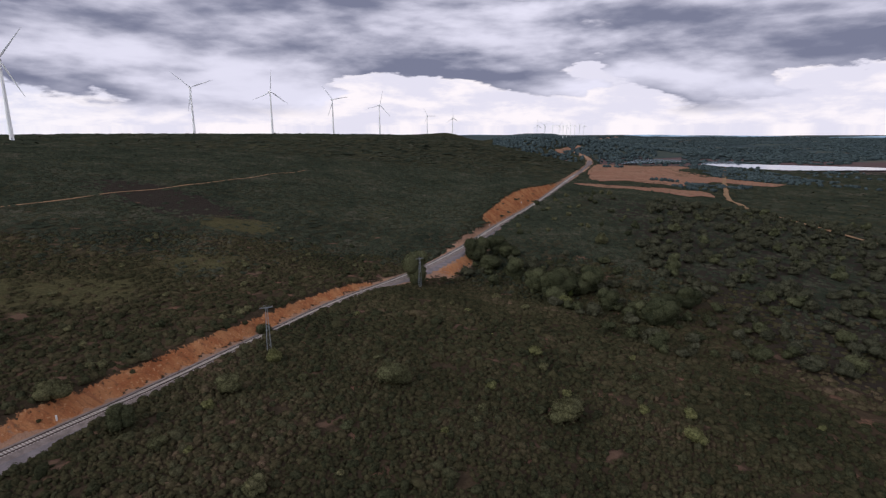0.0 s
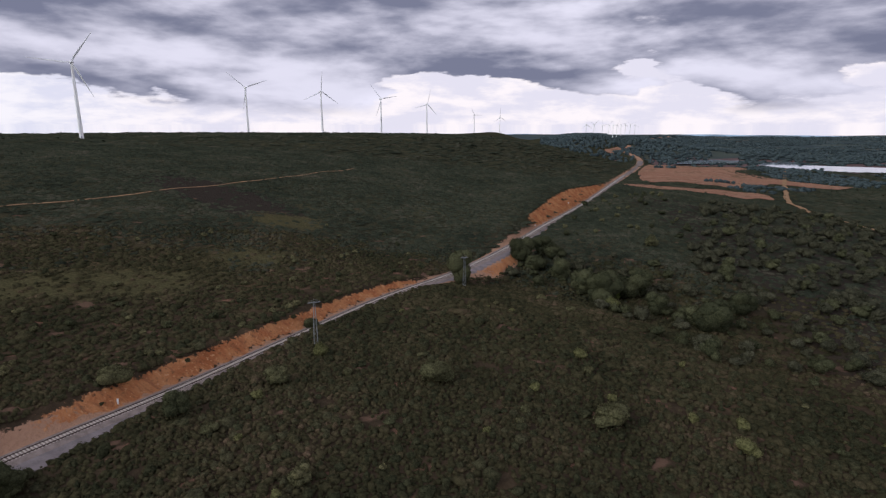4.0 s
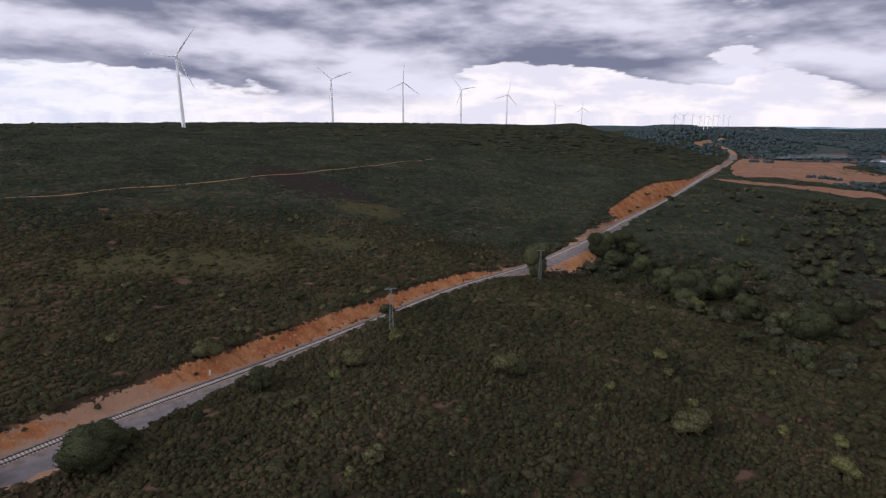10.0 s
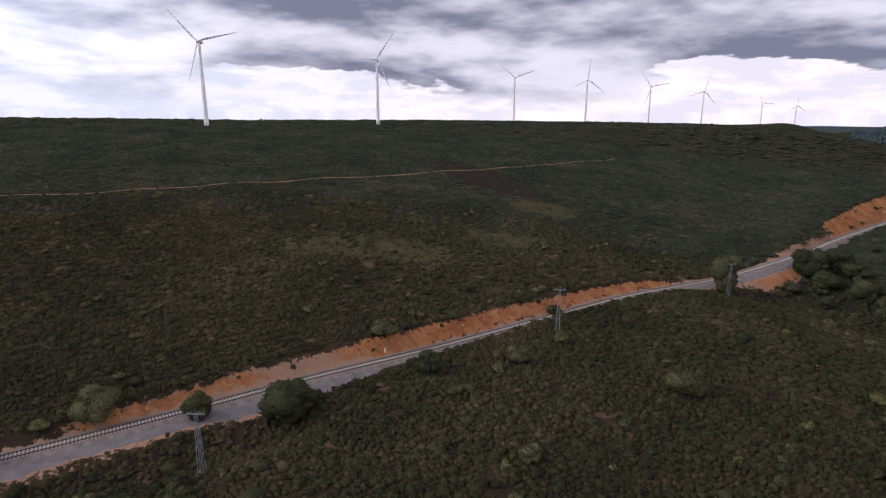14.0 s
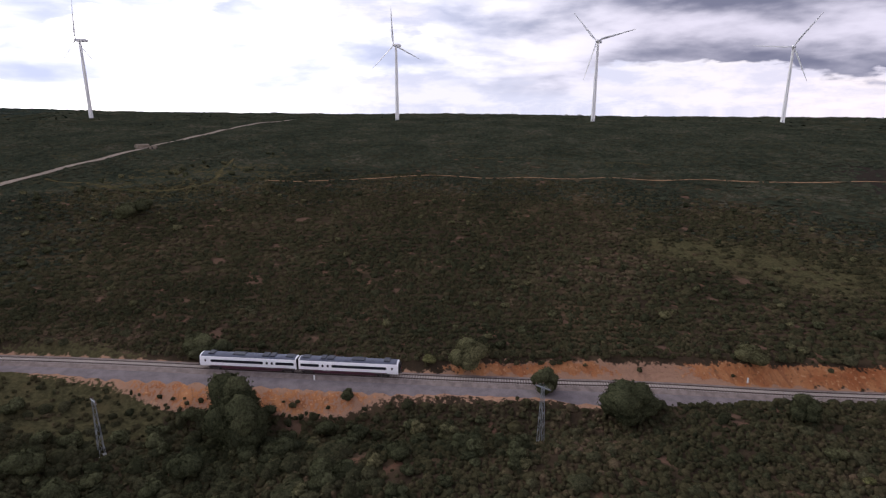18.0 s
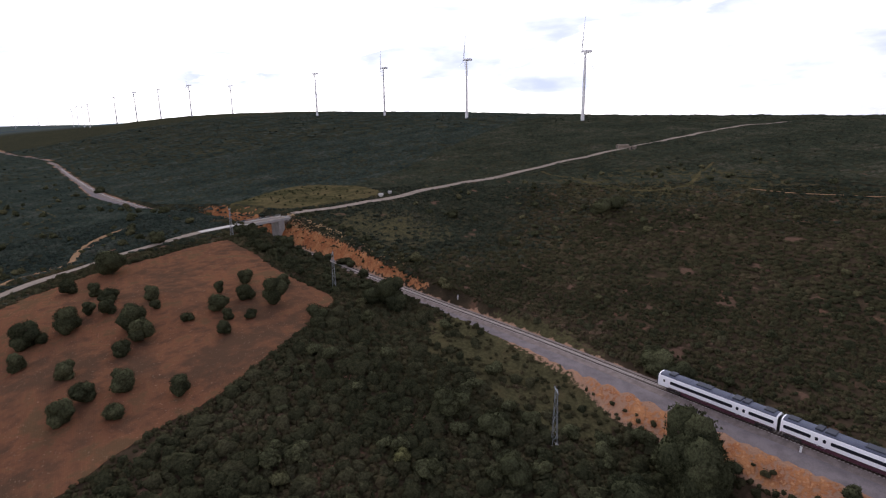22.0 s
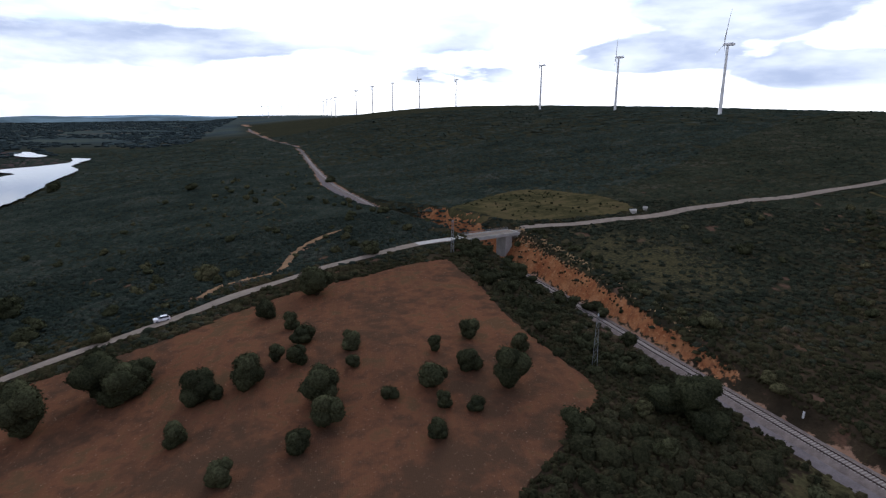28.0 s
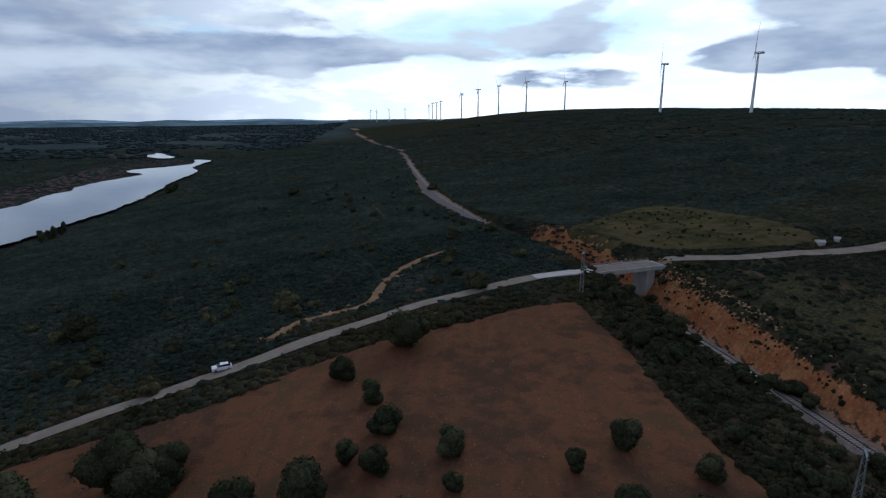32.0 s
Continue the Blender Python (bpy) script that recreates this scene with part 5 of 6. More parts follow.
def crown_mesh(name, seed, wide, tall, lobes, leaves, leaf, grid=(9, 6)):
    """A crown: dark inner lumps with many small leaf clumps standing off them. Its foot is at z = 0."""
    rng = np.random.RandomState(seed)
    V, T, n = [], [], 0
    centres = []
    for k in range(lobes):
        a, u = rng.uniform(0, 2 * math.pi), rng.uniform(0, 1) ** 0.6
        zc = rng.uniform(0.14, 0.82)
        spread = math.sqrt(max(0.05, 1 - (2 * zc - 1.0) ** 2)) * 0.62
        r = rng.uniform(0.20, 0.34) * wide
        c = np.array([math.cos(a) * u * spread * wide * 0.5, math.sin(a) * u * spread * wide * 0.5, zc * tall])
        c[2] = min(max(c[2], r * 0.8), tall - r * 0.75)
        centres.append((c, r))
    centres.append((np.array([0, 0, tall * 0.45]), wide * 0.33))
    for c, r in centres:
        v, t = lump(r * 0.93, *grid, rng, min(1.0, tall / wide * 1.05), 0.13)
        V.append(v + c)
        T.append(t + n)
        n += len(v)
        k = leaves
        d = rng.normal(0, 1, (k, 3))
        d[:, 2] = np.abs(d[:, 2]) * 0.9 - 0.35
        d /= np.linalg.norm(d, axis=1)[:, None]
        p = c + d * r * rng.uniform(0.86, 1.08, (k, 1))
        p[:, 2] = np.maximum(p[:, 2], 0.1)
        s = leaf * rng.uniform(0.6, 1.4, (k, 1, 1))
        q = rng.normal(0, 0.62, (k, 4, 3)) * s
        q[:, 3] = -q[:, :3].mean(1) + rng.normal(0, 0.3, (k, 3)) * s[:, 0]
        V.append((p[:, None] + q).reshape(-1, 3))
        b = n + 4 * np.arange(k)[:, None]
        T += [b + np.array([[0, 1, 2]]), b + np.array([[0, 2, 3]])]
        n += 4 * k
    return tri_mesh(name, np.vstack(V), np.vstack(T), True)


def trunk_bm(tall, seed):
    rng = random.Random(seed)
    bm = bmesh.new()
    r = tall * 0.045
    tube(bm, (0, 0, -0.4), (rng.uniform(-0.1, 0.1), rng.uniform(-0.1, 0.1), tall * 0.42), r * 1.35, r, 8)
    for k in range(5):
        a = 2 * math.pi * k / 5 + rng.uniform(-0.4, 0.4)
        tube(bm, (0, 0, tall * rng.uniform(0.25, 0.42)), (math.cos(a) * tall * 0.26, math.sin(a) * tall * 0.26, tall * rng.uniform(0.55, 0.75)), r * 0.6, r * 0.22, 6)
    return bm


OAKS = []
for k in range(7):
    tall = (4.6, 5.2, 5.8, 4.2, 6.4, 5.0, 5.6)[k]
    crown = crown_mesh("crown", 40 + k, 5.2, tall - 0.5, 12 + k % 3, 210, 0.135)
    bm = trunk_bm(tall, k)
    trunk = bpy.data.meshes.new("trunk")
    bm.to_mesh(trunk)
    bm.free()
    OAKS.append((trunk, crown, tall))
SHRUBS = [crown_mesh("shrub", 80 + k, 4.0, 2.4 + 0.25 * (k % 3), 8, 120, 0.13) for k in range(6)]
height_of = lambda x, y: float(drape(np.array([x]), np.array([y]))[0])
PLANTED = []
LAB_OAK = "rounded dark green holm oak standing on red soil"


def oak(x, y, wide, stretch=1.0, mat=None, label=LAB_OAK, group="oaks on the ploughed field", name="oak_tree"):
    k = len(PLANTED)
    trunk, crown, tall = OAKS[k % len(OAKS)]
    root = new(name)
    s = wide / 5.0
    root.matrix_world = pose(x, y, height_of(x, y), 0, 0, (k * 137) % 360) @ Matrix.Diagonal((s, s, s * stretch, 1))
    tagged(root, label, "tree", group=group)
    part("trunk", trunk, M_BARK, root)
    if mat and mat is not M_OAK:
        crown = crown.copy()
        crown.materials.clear()
    c = part("crown", crown, mat or M_OAK, root)
    c.location = (0, 0, -0.05)
    PLANTED.append((x, y, wide / 2))
    return root


MATS = {"o": (M_OAK, "dark green"), "e": (M_OLIVE, "olive green"), "g": (M_GREYSHRUB, "grey-green"), "y": (M_YELLOWSHRUB, "yellow-green"), "p": (M_POPLAR, "light green")}
SHRUB_DATA = {}


def shrub(x, y, wide, kind="o", stretch=1.0, group="shrubs among the scrub"):
    k = len(PLANTED)
    key = (k % len(SHRUBS), kind)
    if key not in SHRUB_DATA:
        me = SHRUBS[key[0]].copy()
        me.materials.clear()
        me.materials.append(MATS[kind][0])
        SHRUB_DATA[key] = me
    ob = new("shrub", SHRUB_DATA[key])
    s = wide / 4.0
    ob.matrix_world = pose(x, y, height_of(x, y) - 0.1, 0, 0, (k * 97) % 360) @ Matrix.Diagonal((s, s, s * stretch, 1))
    tagged(ob, f"rounded {MATS[kind][1]} wild shrub growing among low scrub", "shrub", group=group)
    PLANTED.append((x, y, wide / 2))


# oaks of the ploughed field
for x, y, w in ((-134.6, -183.5, 9.6), (-117.1, -179.3, 5.1), (-117.6, -167.5, 3.8), (-114.7, -157.3, 5.1), (-106.1, -153.7, 3.3), (-108.4, -149, 4.7), (-118.9, -145.6, 4.2), (-114.9, -139.1, 3), (-97.9, -150.8, 6.9), (-89.4, -153.7, 5.9), (-92.1, -151.8, 3.5), (-64.3, -171.4, 8.8), (-81.4, -143.1, 4.5), (-82.3, -127.1, 4.2), (-94.2, -125.4, 4.5), (-101.7, -127.9, 6), (-104.4, -134.7, 6.5)):
    oak(x, y, w)
for x, y, w in ((-113.4, -125.6, 3.1), (-131, -132, 3.1), (-142, -132.4, 5.1), (-131.2, -121.6, 4.8), (-121.3, -122.2, 5.6), (-111.3, -110.7, 3.7), (-118.5, -116.4, 2.8), (-122, -111.9, 3.2), (-132.6, -112.8, 6.7), (-146.2, -120.7, 4.4), (-83.6, -111.5, 4.7), (-77.8, -115.1, 4.8), (-88, -100.2, 4.3), (-71.9, -112.9, 4.3), (-77.2, -105.1, 3.9)):
    oak(x, y, w)
for x, y, w in ((-77.8, -173.3, 9.1), (-80, -168.1, 9.5), (-84.6, -171, 7)):
    oak(x, y, w, 0.85, label="broad dark green oak at the edge of the field")
# large trees by the railway
TRACKSIDE = "trees beside the railway"
for x, y, w, s in ((-107.4, -3.3, 11.5, 1.3), (-104.5, -1.5, 8.3, 1.2), (-112.2, -4.5, 10, 1.3), (-148.6, -88.4, 8.0, 0.85), (-148.8, -84.2, 8.4, 0.85), (-145.2, -80.7, 6.6, 0.8), (-78.8, 69.4, 10.1, 0.8), (-77.2, 71.8, 6.6, 0.75), (-59.6, 92.8, 5.3, 1.1), (-95.1, 60.5, 5.1, 1), (-53.6, 155.7, 4.2, 1), (-11, 211.4, 10.8, 1.1), (15.4, 259.8, 13.2, 1), (28.5, 267.9, 10.7, 0.8), (22.6, 248.4, 10.5, 0.8), (-142.6, -11.1, 8.1, 0.75), (-140.5, -5.7, 5.7, 0.7), (-197.3, -131.4, 4.4, 0.9), (-193.1, -126.9, 3.5, 0.8), (-174.5, -109.2, 4.1, 0.9)):
    oak(x, y, w, s, label="bushy dark green tree close beside the railway", group=TRACKSIDE)
for x, y, w, s in ((47, 217, 8, 1.2), (50, 214, 6.5, 1.45)):
    oak(x, y, w, s, M_POPLAR, "light green poplar in the wooded hollow", "trees in the hollow", "poplar_tree")
for x, y, w in ((38.5, 223.9, 10.8), (45.4, 210.4, 12.4), (54.6, 216.1, 11.6), (60.5, 216.8, 10.4), (62.4, 199.1, 9.7), (76.5, 185.4, 12), (71.8, 192.2, 8.3), (92.5, 199.3, 9.7), (31.9, 238.5, 8.9), (31.8, 259.9, 8.8)):
    oak(x, y, w, 0.9, label="dark green oak in the wooded hollow", group="trees in the hollow")
for x, y, w, k in ((-56, -508, 3.4, 1.6), (-60, -516, 3.0, 1.9), (-62, -521, 3.2, 2.0), (-66, -531, 2.6, 1.6), (-68, -537, 3.0, 2.2), (-160, -712, 6.0, 1.0), (-166, -729, 6.5, 1.1), (-170, -738, 5.5, 1.0)):
    oak(x - 4, y + 1, w * 1.3, k, label="slim dark tree on the shore of the reservoir", group="trees on the shore")
# single shrubs that stand out from the scrub
for x, y, w, k in ((-83, 108.5, 7.3, 'g'), (-40.2, 122.9, 4.6, 'y'), (-45, 106.3, 5.7, 'g'), (-46.5, 100.4, 2.8, 'y'), (-10.2, 111.6, 7.7, 'g'), (10.6, 113.6, 2.8, 'y'), (-50.1, 86.7, 3.5, 'g'), (-43.8, 84.7, 2.1, 'y'), (-29.2, 74.9, 4.2, 'g'), (25.4, 103.9, 7.8, 'g'), (54.1, 110, 3.1, 'y'), (51.3, 100.9, 4.6, 'y'), (23.5, 132.8, 4.1, 'y'), (24.4, 124.3, 2.7, 'g'), (44, 109.3, 2.7, 'y'), (6.8, 99.4, 2, 'g'), (28.4, 180.8, 3.1, 'g'), (46.3, 199.2, 6, 'y'), (20.6, 199.9, 3.9, 'g'), (80.7, 274, 8, 'g')):
    shrub(x, y, w, k)
for x, y, w, k in ((-110, 19.5, 3.3, 'o'), (-94.9, 3.3, 6.5, 'o'), (-81.7, 9.2, 5.7, 'o'), (-98.6, -31.4, 6.5, 'o'), (-108.6, -38.7, 8.1, 'o'), (-109.4, -48.6, 8, 'o'), (-91.7, -50.5, 3.9, 'y'), (-82.8, 22.8, 4.9, 'o'), (-99.9, -12.1, 6.7, 'o'), (-109.8, 49.3, 9, 'g'), (-114.6, 40.8, 3.4, 'y'), (-151, 114.5, 4.6, 'g'), (-176.6, -80.2, 3.9, 'g')):
    shrub(x, y, w, k)
for x, y, w, k in ((-143.1, -90.8, 4, 'g'), (-129.4, -96.2, 5.7, 'o'), (-194.6, -98.4, 5, 'g'), (-196, -133.4, 5.1, 'o'), (-176.6, -111.8, 3.6, 'o'), (-194, -157.4, 7.3, 'o'), (-175.2, -155.6, 6.7, 'o'), (-223.9, -508.2, 9.1, 'o'), (-126.1, -237.7, 7.7, 'g'), (-74.6, -236.9, 7.1, 'o'), (-85.6, -205.1, 5.7, 'g'), (-169.8, -204.6, 7.2, 'o'), (-75.4, -275.8, 11.2, 'o'), (-174.5, -77.1, 3.9, 'g'), (-276.7, -43.9, 10.5, 'o'), (-283.4, -37.3, 10.5, 'o'), (-260, -111, 6.3, 'o'), (-196.1, -100, 4.9, 'g'), (-221.9, -262.7, 6, 'o'), (-311.4, -443.5, 8.5, 'o')):
    shrub(x, y, w, k)


# ---- scrub: thousands of low bushes in loose rows along the slope ----
def clear_of(x, y):
    """Whether scrub may grow at a place."""
    h, n, d = land(x, y)
    ok = (d > BED_W + 0.9) | (d < -bed_east(y) - 1.0)
    out = np.where(d > 0, d - BED_W, -d - bed_east(y))
    dig = np.abs(h - n)
    east_bare = np.interp(y, [-70, -60, -36, -20, 75, 90, 222, 232, 262, 272], [0, 0.8, 0.9, 0.93, 0.9, 0, 0, 0.95, 0.95, 0])
    west_bare = np.interp(y, [-205, -195, -112, -98, 84, 92, 212, 220, 335, 348, 560, 590], [0, 0.97, 0.97, 0, 0, 0.985, 0.985, 0, 0, 0.95, 0.95, 0])
    bare = np.where(d > 0, west_bare, east_bare * step(h, -5.2, -3.2)) * (dig > 0.35)
    verge = np.interp(y, [60, 80, 110, 122], [0, 0.95, 0.95, 0]) * (out < 4.0)
    verge = np.maximum(verge, 0.97 * (out < 2.2))
    r = np.random.RandomState(7).uniform(0, 1, x.shape)
    dry = 0.6 * step(hump(x, y, -119, 173, 16, 9, 30) + hump(x, y, -151, 155, 15, 8, 30) + hump(x, y, -100, 215, 12, 7, 20), 0.35, 0.7)
    dry = np.maximum(dry, 0.9 * step(hump(x, y, -160, 312, 48, 17, -28), 0.45, 0.7))
    grassy = 0.8 * step(0.62 * hump(x, y, -232, -135, 28, 40) + 0.9 * hump(x, y, -150, -45, 18, 9, 65) + hump(x, y, -105, 278, 16, 13) + hump(x, y, -131, -42, 22, 9, 66), 0.3, 0.6)
    ok &= r > np.maximum(np.maximum(bare, verge), np.maximum(grassy, dry))
    for w in (FIELD_W, MEADOW_W, RED_W, RED2_W):
        ok &= ~in_shape(x, y, w[::3])
    for w, half in [(ROADS[0], 3.2), (ROADS[1], 3.2)] + [(p, q + 0.4) for p, q in PATH_W]:
        ok &= np.abs(nearest(x, y, w[::4])[0]) > half
    for w in WATERS:
        ok &= ~in_shape(x, y, w[::3])
    return ok, h


def patchy(x, y):
    """Where the scrub stands thin, 0 to 1."""
    return 0.5 + 0.5 * waves(x * 1.0, y, 26, 11) * 0.6 + 0.25 * waves(x, y, 9, 12)


def scrub(name, x, y, wide, tall, n, seed, label, sprays=8, mat=None, leaf_size=0.25, domed=True):
    """One mesh of many low soft mounds, each under loose leaf sprays."""
    rng = np.random.RandomState(seed)
    ok, h = clear_of(x, y)
    x, y, h = x[ok], y[ok], h[ok]
    m = len(x)
    w = wide * np.exp(rng.normal(0, 0.30, m))
    t = tall * rng.uniform(0.55, 1.35, m) * np.sqrt(w / wide)
    tip = rng.uniform(0, 1, m) < 0.03
    t = np.where(tip, t * 1.7, t)
    a0 = rng.uniform(0, 6.28, m)
    ring = 2 * math.pi * np.arange(n) / n
    rings = 2 if domed else 1
    per = rings * n + 1
    co = np.zeros((m, per, 3), np.float32)
    for k in range(rings):
        reach = w[:, None] * (0.50, 0.44)[k] * (1 + rng.uniform(-0.38, 0.38, (m, n))) * (1.0 if domed else 1.2)
        ang = a0[:, None] + ring + 0.6 * k + rng.uniform(-0.2, 0.2, (m, n))
        co[:, k * n:k * n + n, 0] = x[:, None] + reach * np.cos(ang)
        co[:, k * n:k * n + n, 1] = y[:, None] + reach * np.sin(ang)
        co[:, k * n:k * n + n, 2] = h[:, None] + t[:, None] * ((-0.12, 0.6)[k] + rng.uniform(-0.22, 0.22, (m, n)))
    co[:, -1, 0], co[:, -1, 1], co[:, -1, 2] = x + w * rng.uniform(-0.12, 0.12, m), y + w * rng.uniform(-0.12, 0.12, m), h + t * rng.uniform(0.85, 1.1, m)
    i, j = np.arange(n), (np.arange(n) + 1) % n
    f = [np.stack([(rings - 1) * n + i, (rings - 1) * n + j, np.full(n, per - 1)], 1)]
    if domed:
        f += [np.stack([i, j, n + i], 1), np.stack([j, n + j, n + i], 1)]
    T = [(np.arange(m)[:, None, None] * per + np.concatenate(f)[None]).reshape(-1, 3)]
    V = [co.reshape(-1, 3)]
    # sprays: small tilted leaves spread over the mound
    k = sprays
    u, v = rng.uniform(0, 1, (m, k)) ** 0.6 * 0.52, rng.uniform(0, 6.28, (m, k))
    c = np.stack([x[:, None] + w[:, None] * u * np.cos(v), y[:, None] + w[:, None] * u * np.sin(v), h[:, None] + t[:, None] * (1.0 * (1 - (u / 0.72) ** 2) + rng.uniform(-0.08, 0.16, (m, k)))], 2)
    size = leaf_size * w[:, None] * rng.uniform(0.6, 1.4, (m, k))
    turn = rng.uniform(0, 6.28, (m, k))
    leaf = np.zeros((m, k, 3, 3), np.float32)
    for q in range(3):
        g = turn + 2.094 * q + rng.uniform(-0.5, 0.5, (m, k))
        leaf[:, :, q, 0] = c[..., 0] + size * np.cos(g)
        leaf[:, :, q, 1] = c[..., 1] + size * np.sin(g)
        leaf[:, :, q, 2] = c[..., 2] + size * rng.uniform(-0.5, 0.5, (m, k))
    T.append(m * per + np.arange(m * k * 3).reshape(-1, 3))
    V.append(leaf.reshape(-1, 3))
    ob = part(name, tri_mesh(name, np.vstack(V), np.vstack(T), True), mat or M_SCRUB)
    tagged(ob, label, "scrub", kind="stuff")
    return m


def rows_over(x0, x1, y0, y1, gap_a, gap_b, turn, seed, jitter=0.36):
    """A loose grid of places, in rows that run at the angle turn."""
    r = np.random.RandomState(seed)
    c, s = math.cos(radians(turn)), math.sin(radians(turn))
    reach = math.hypot(x1 - x0, y1 - y0) / 2
    u = np.arange(-reach, reach, gap_a)
    v = np.arange(-reach, reach, gap_b)
    U, V = np.meshgrid(u, v)
    U = U.ravel() + r.uniform(-jitter, jitter, U.size) * gap_a
    V = V.ravel() + r.uniform(-jitter, jitter, V.size) * gap_b + 1.2 * np.sin(U / 23)
    x, y = (x0 + x1) / 2 + U * c - V * s, (y0 + y1) / 2 + U * s + V * c
    keep = (x > x0) & (x < x1) & (y > y0) & (y < y1)
    return x[keep], y[keep]


def seen(x, y):
    """Only the side of the land towards which the flight looks: from north-east round by west to south."""
    az = np.degrees(np.arctan2(-x, y)) % 360
    return (az < 190) | (az > 312)


def belt(r0, r1, gap_a, gap_b, seed):
    x, y = rows_over(-r1 - 60, r1, -r1 - 90, r1 + 20, gap_a, gap_b, 62, seed)
    r = np.hypot(x + 30, y + 35)
    keep = (r > r0) & (r < r1) & (seen(x, y) | (r < 110))
    rng = np.random.RandomState(seed + 1)
    keep &= rng.uniform(0, 1, len(x)) < 1.12 - 1.05 * step(patchy(x, y), 0.62, 1.15)
    keep &= rng.uniform(0, 1, len(x)) > 0.95 * bare_spot(x, y)
    # on the western slope the bushes stand in old planting rows
    cross = -x * math.sin(radians(62)) + y * math.cos(radians(62)) + 1.6 * waves(x, y, 40, 15)
    keep &= rng.uniform(0, 1, len(x)) > 0.5 * step(x, 80, 105) * (y > 110) * (y < 480)
    rows = np.where(nearest(x, y, COARSE)[0] > 8, 0.62 * step(np.sin(2 * math.pi * cross / 3.6), 0.0, 0.8), 0.0)
    keep &= rng.uniform(0, 1, len(x)) > rows
    return x[keep], y[keep]


# loose shrubs over the slopes
rng = np.random.RandomState(77)


def scatter(count, shape, wide, kinds, group, gap=1.0, joined="", open_ground=False):
    """Shrubs at random inside an outline, as single things or joined into one growth."""
    w = np.array(shape, float)
    lo, hi = w.min(0), w.max(0)
    x, y = rng.uniform(lo[0], hi[0], count * 8), rng.uniform(lo[1], hi[1], count * 8)
    ok = in_shape(x, y, w)
    ok &= True if open_ground else clear_of(x, y)[0]
    made, V, T, n = 0, {}, {}, {}
    for a, b in zip(x[ok], y[ok]):
        if made >= count:
            break
        v = wide * rng.uniform(0.55, 1.4)
        if all((a - p) ** 2 + (b - q) ** 2 > (gap * (v / 2 + r)) ** 2 for p, q, r in PLANTED[-400:]):
            kind, stretch = kinds[rng.randint(len(kinds))], rng.uniform(0.75, 1.15)
            made += 1
            if not joined:
                shrub(float(a), float(b), v, kind, stretch, group)
                continue
            co, tr = LIGHT[made % len(LIGHT)]
            t, s = rng.uniform(0, 6.28), v / 4.0
            q = np.stack([co[:, 0] * math.cos(t) - co[:, 1] * math.sin(t), co[:, 0] * math.sin(t) + co[:, 1] * math.cos(t), co[:, 2] * stretch], 1) * s + (a, b, height_of(a, b) - 0.1)
            V.setdefault(kind, []).append(q)
            T.setdefault(kind, []).append(tr + n.get(kind, 0))
            n[kind] = n.get(kind, 0) + len(q)
            PLANTED.append((a, b, v / 2))
    for kind in V:
        tagged(part("shrubs", tri_mesh("shrubs", np.vstack(V[kind]), np.vstack(T[kind])), MATS[kind][0]), f"{MATS[kind][1]} round oak shrubs {joined}", "shrubs", kind="stuff")


def mesh_arrays(me):
    co = np.zeros(len(me.vertices) * 3, np.float32)
    me.vertices.foreach_get("co", co)
    tr = np.zeros(len(me.loops), np.int32)
    me.loops.foreach_get("vertex_index", tr)
    return co.reshape(-1, 3), tr.reshape(-1, 3)


LIGHT = [mesh_arrays(crown_mesh("light_shrub", 120 + k, 4.0, 2.6 + 0.3 * (k % 3), 6, 22, 0.26, (7, 5))) for k in range(8)]
scatter(60, [(-122, 30), (-100, 66), (-20, 215), (-60, 240), (-150, 150), (-190, 20), (-180, -60)], 2.4, "ggoo", "shrubs on the western slope")
scatter(110, [(-110, 60), (-20, 215), (-60, 300), (-200, 200), (-290, 20), (-200, -80)], 2.4, "ggoo", "", 1.0, "scattered over the wide western slope")
scatter(42, [(-60, 60), (-20, 190), (60, 150), (120, 110), (60, 60), (0, 60)], 1.9, "ggyo", "shrubs on the near hill")
scatter(70, [(-150, -50), (-120, -20), (-70, 10), (-40, -40), (-90, -85), (-140, -85)], 3.6, "ooooog", "", 0.7, "in the scrubby hollow below the railway")
scatter(80, [(-150, -92), (-146, -102), (-182, -172), (-196, -190), (-206, -165), (-178, -108)], 3.4, "ooo", "", 0.6, "between the field and the railway")
scatter(75, [(-128, -22), (-108, 14), (-92, 44), (-70, 48), (-60, 10), (-84, -30), (-110, -40)], 3.6, "oooog", "shrubs below the railway bank", 0.65)
scatter(24, [(-60, -210), (-200, -203), (-220, -225), (-160, -260), (-60, -260)], 3.4, "oog", "shrubs below the road")
scatter(470, [(88, 175), (75, 215), (95, 260), (120, 330), (170, 440), (270, 480), (330, 420), (300, 280), (210, 190), (130, 130)], 6.0, "eeeeeo", "", 0.66, "spread over the eastern slope")
scatter(70, [(60, 150), (30, 225), (10, 240), (20, 265), (70, 250), (120, 180), (120, 140)], 5.5, "ooee", "", 0.8, "crowding the wooded hollow")
scatter(40, [(40, 280), (30, 320), (70, 410), (150, 480), (110, 300)], 4.0, "og", "", 1.0, "beyond the wooded hollow")
scatter(80, [(-200, -80), (-215, -160), (-330, -110), (-400, 40), (-300, 60)], 3.2, "oog", "", 1.0, "dotted over the western slope")
scatter(90, [(-60, -235), (-200, -230), (-250, -260), (-330, -520), (-420, -560), (-200, -500), (-60, -330)], 3.8, "oog", "", 1.0, "on the slope below the road")
scatter(110, [(-246, -196), (-282, -170), (-310, -220), (-315, -246), (-262, -250)], 1.3, "og", "", 1.0, "dotting the dry meadow", True)


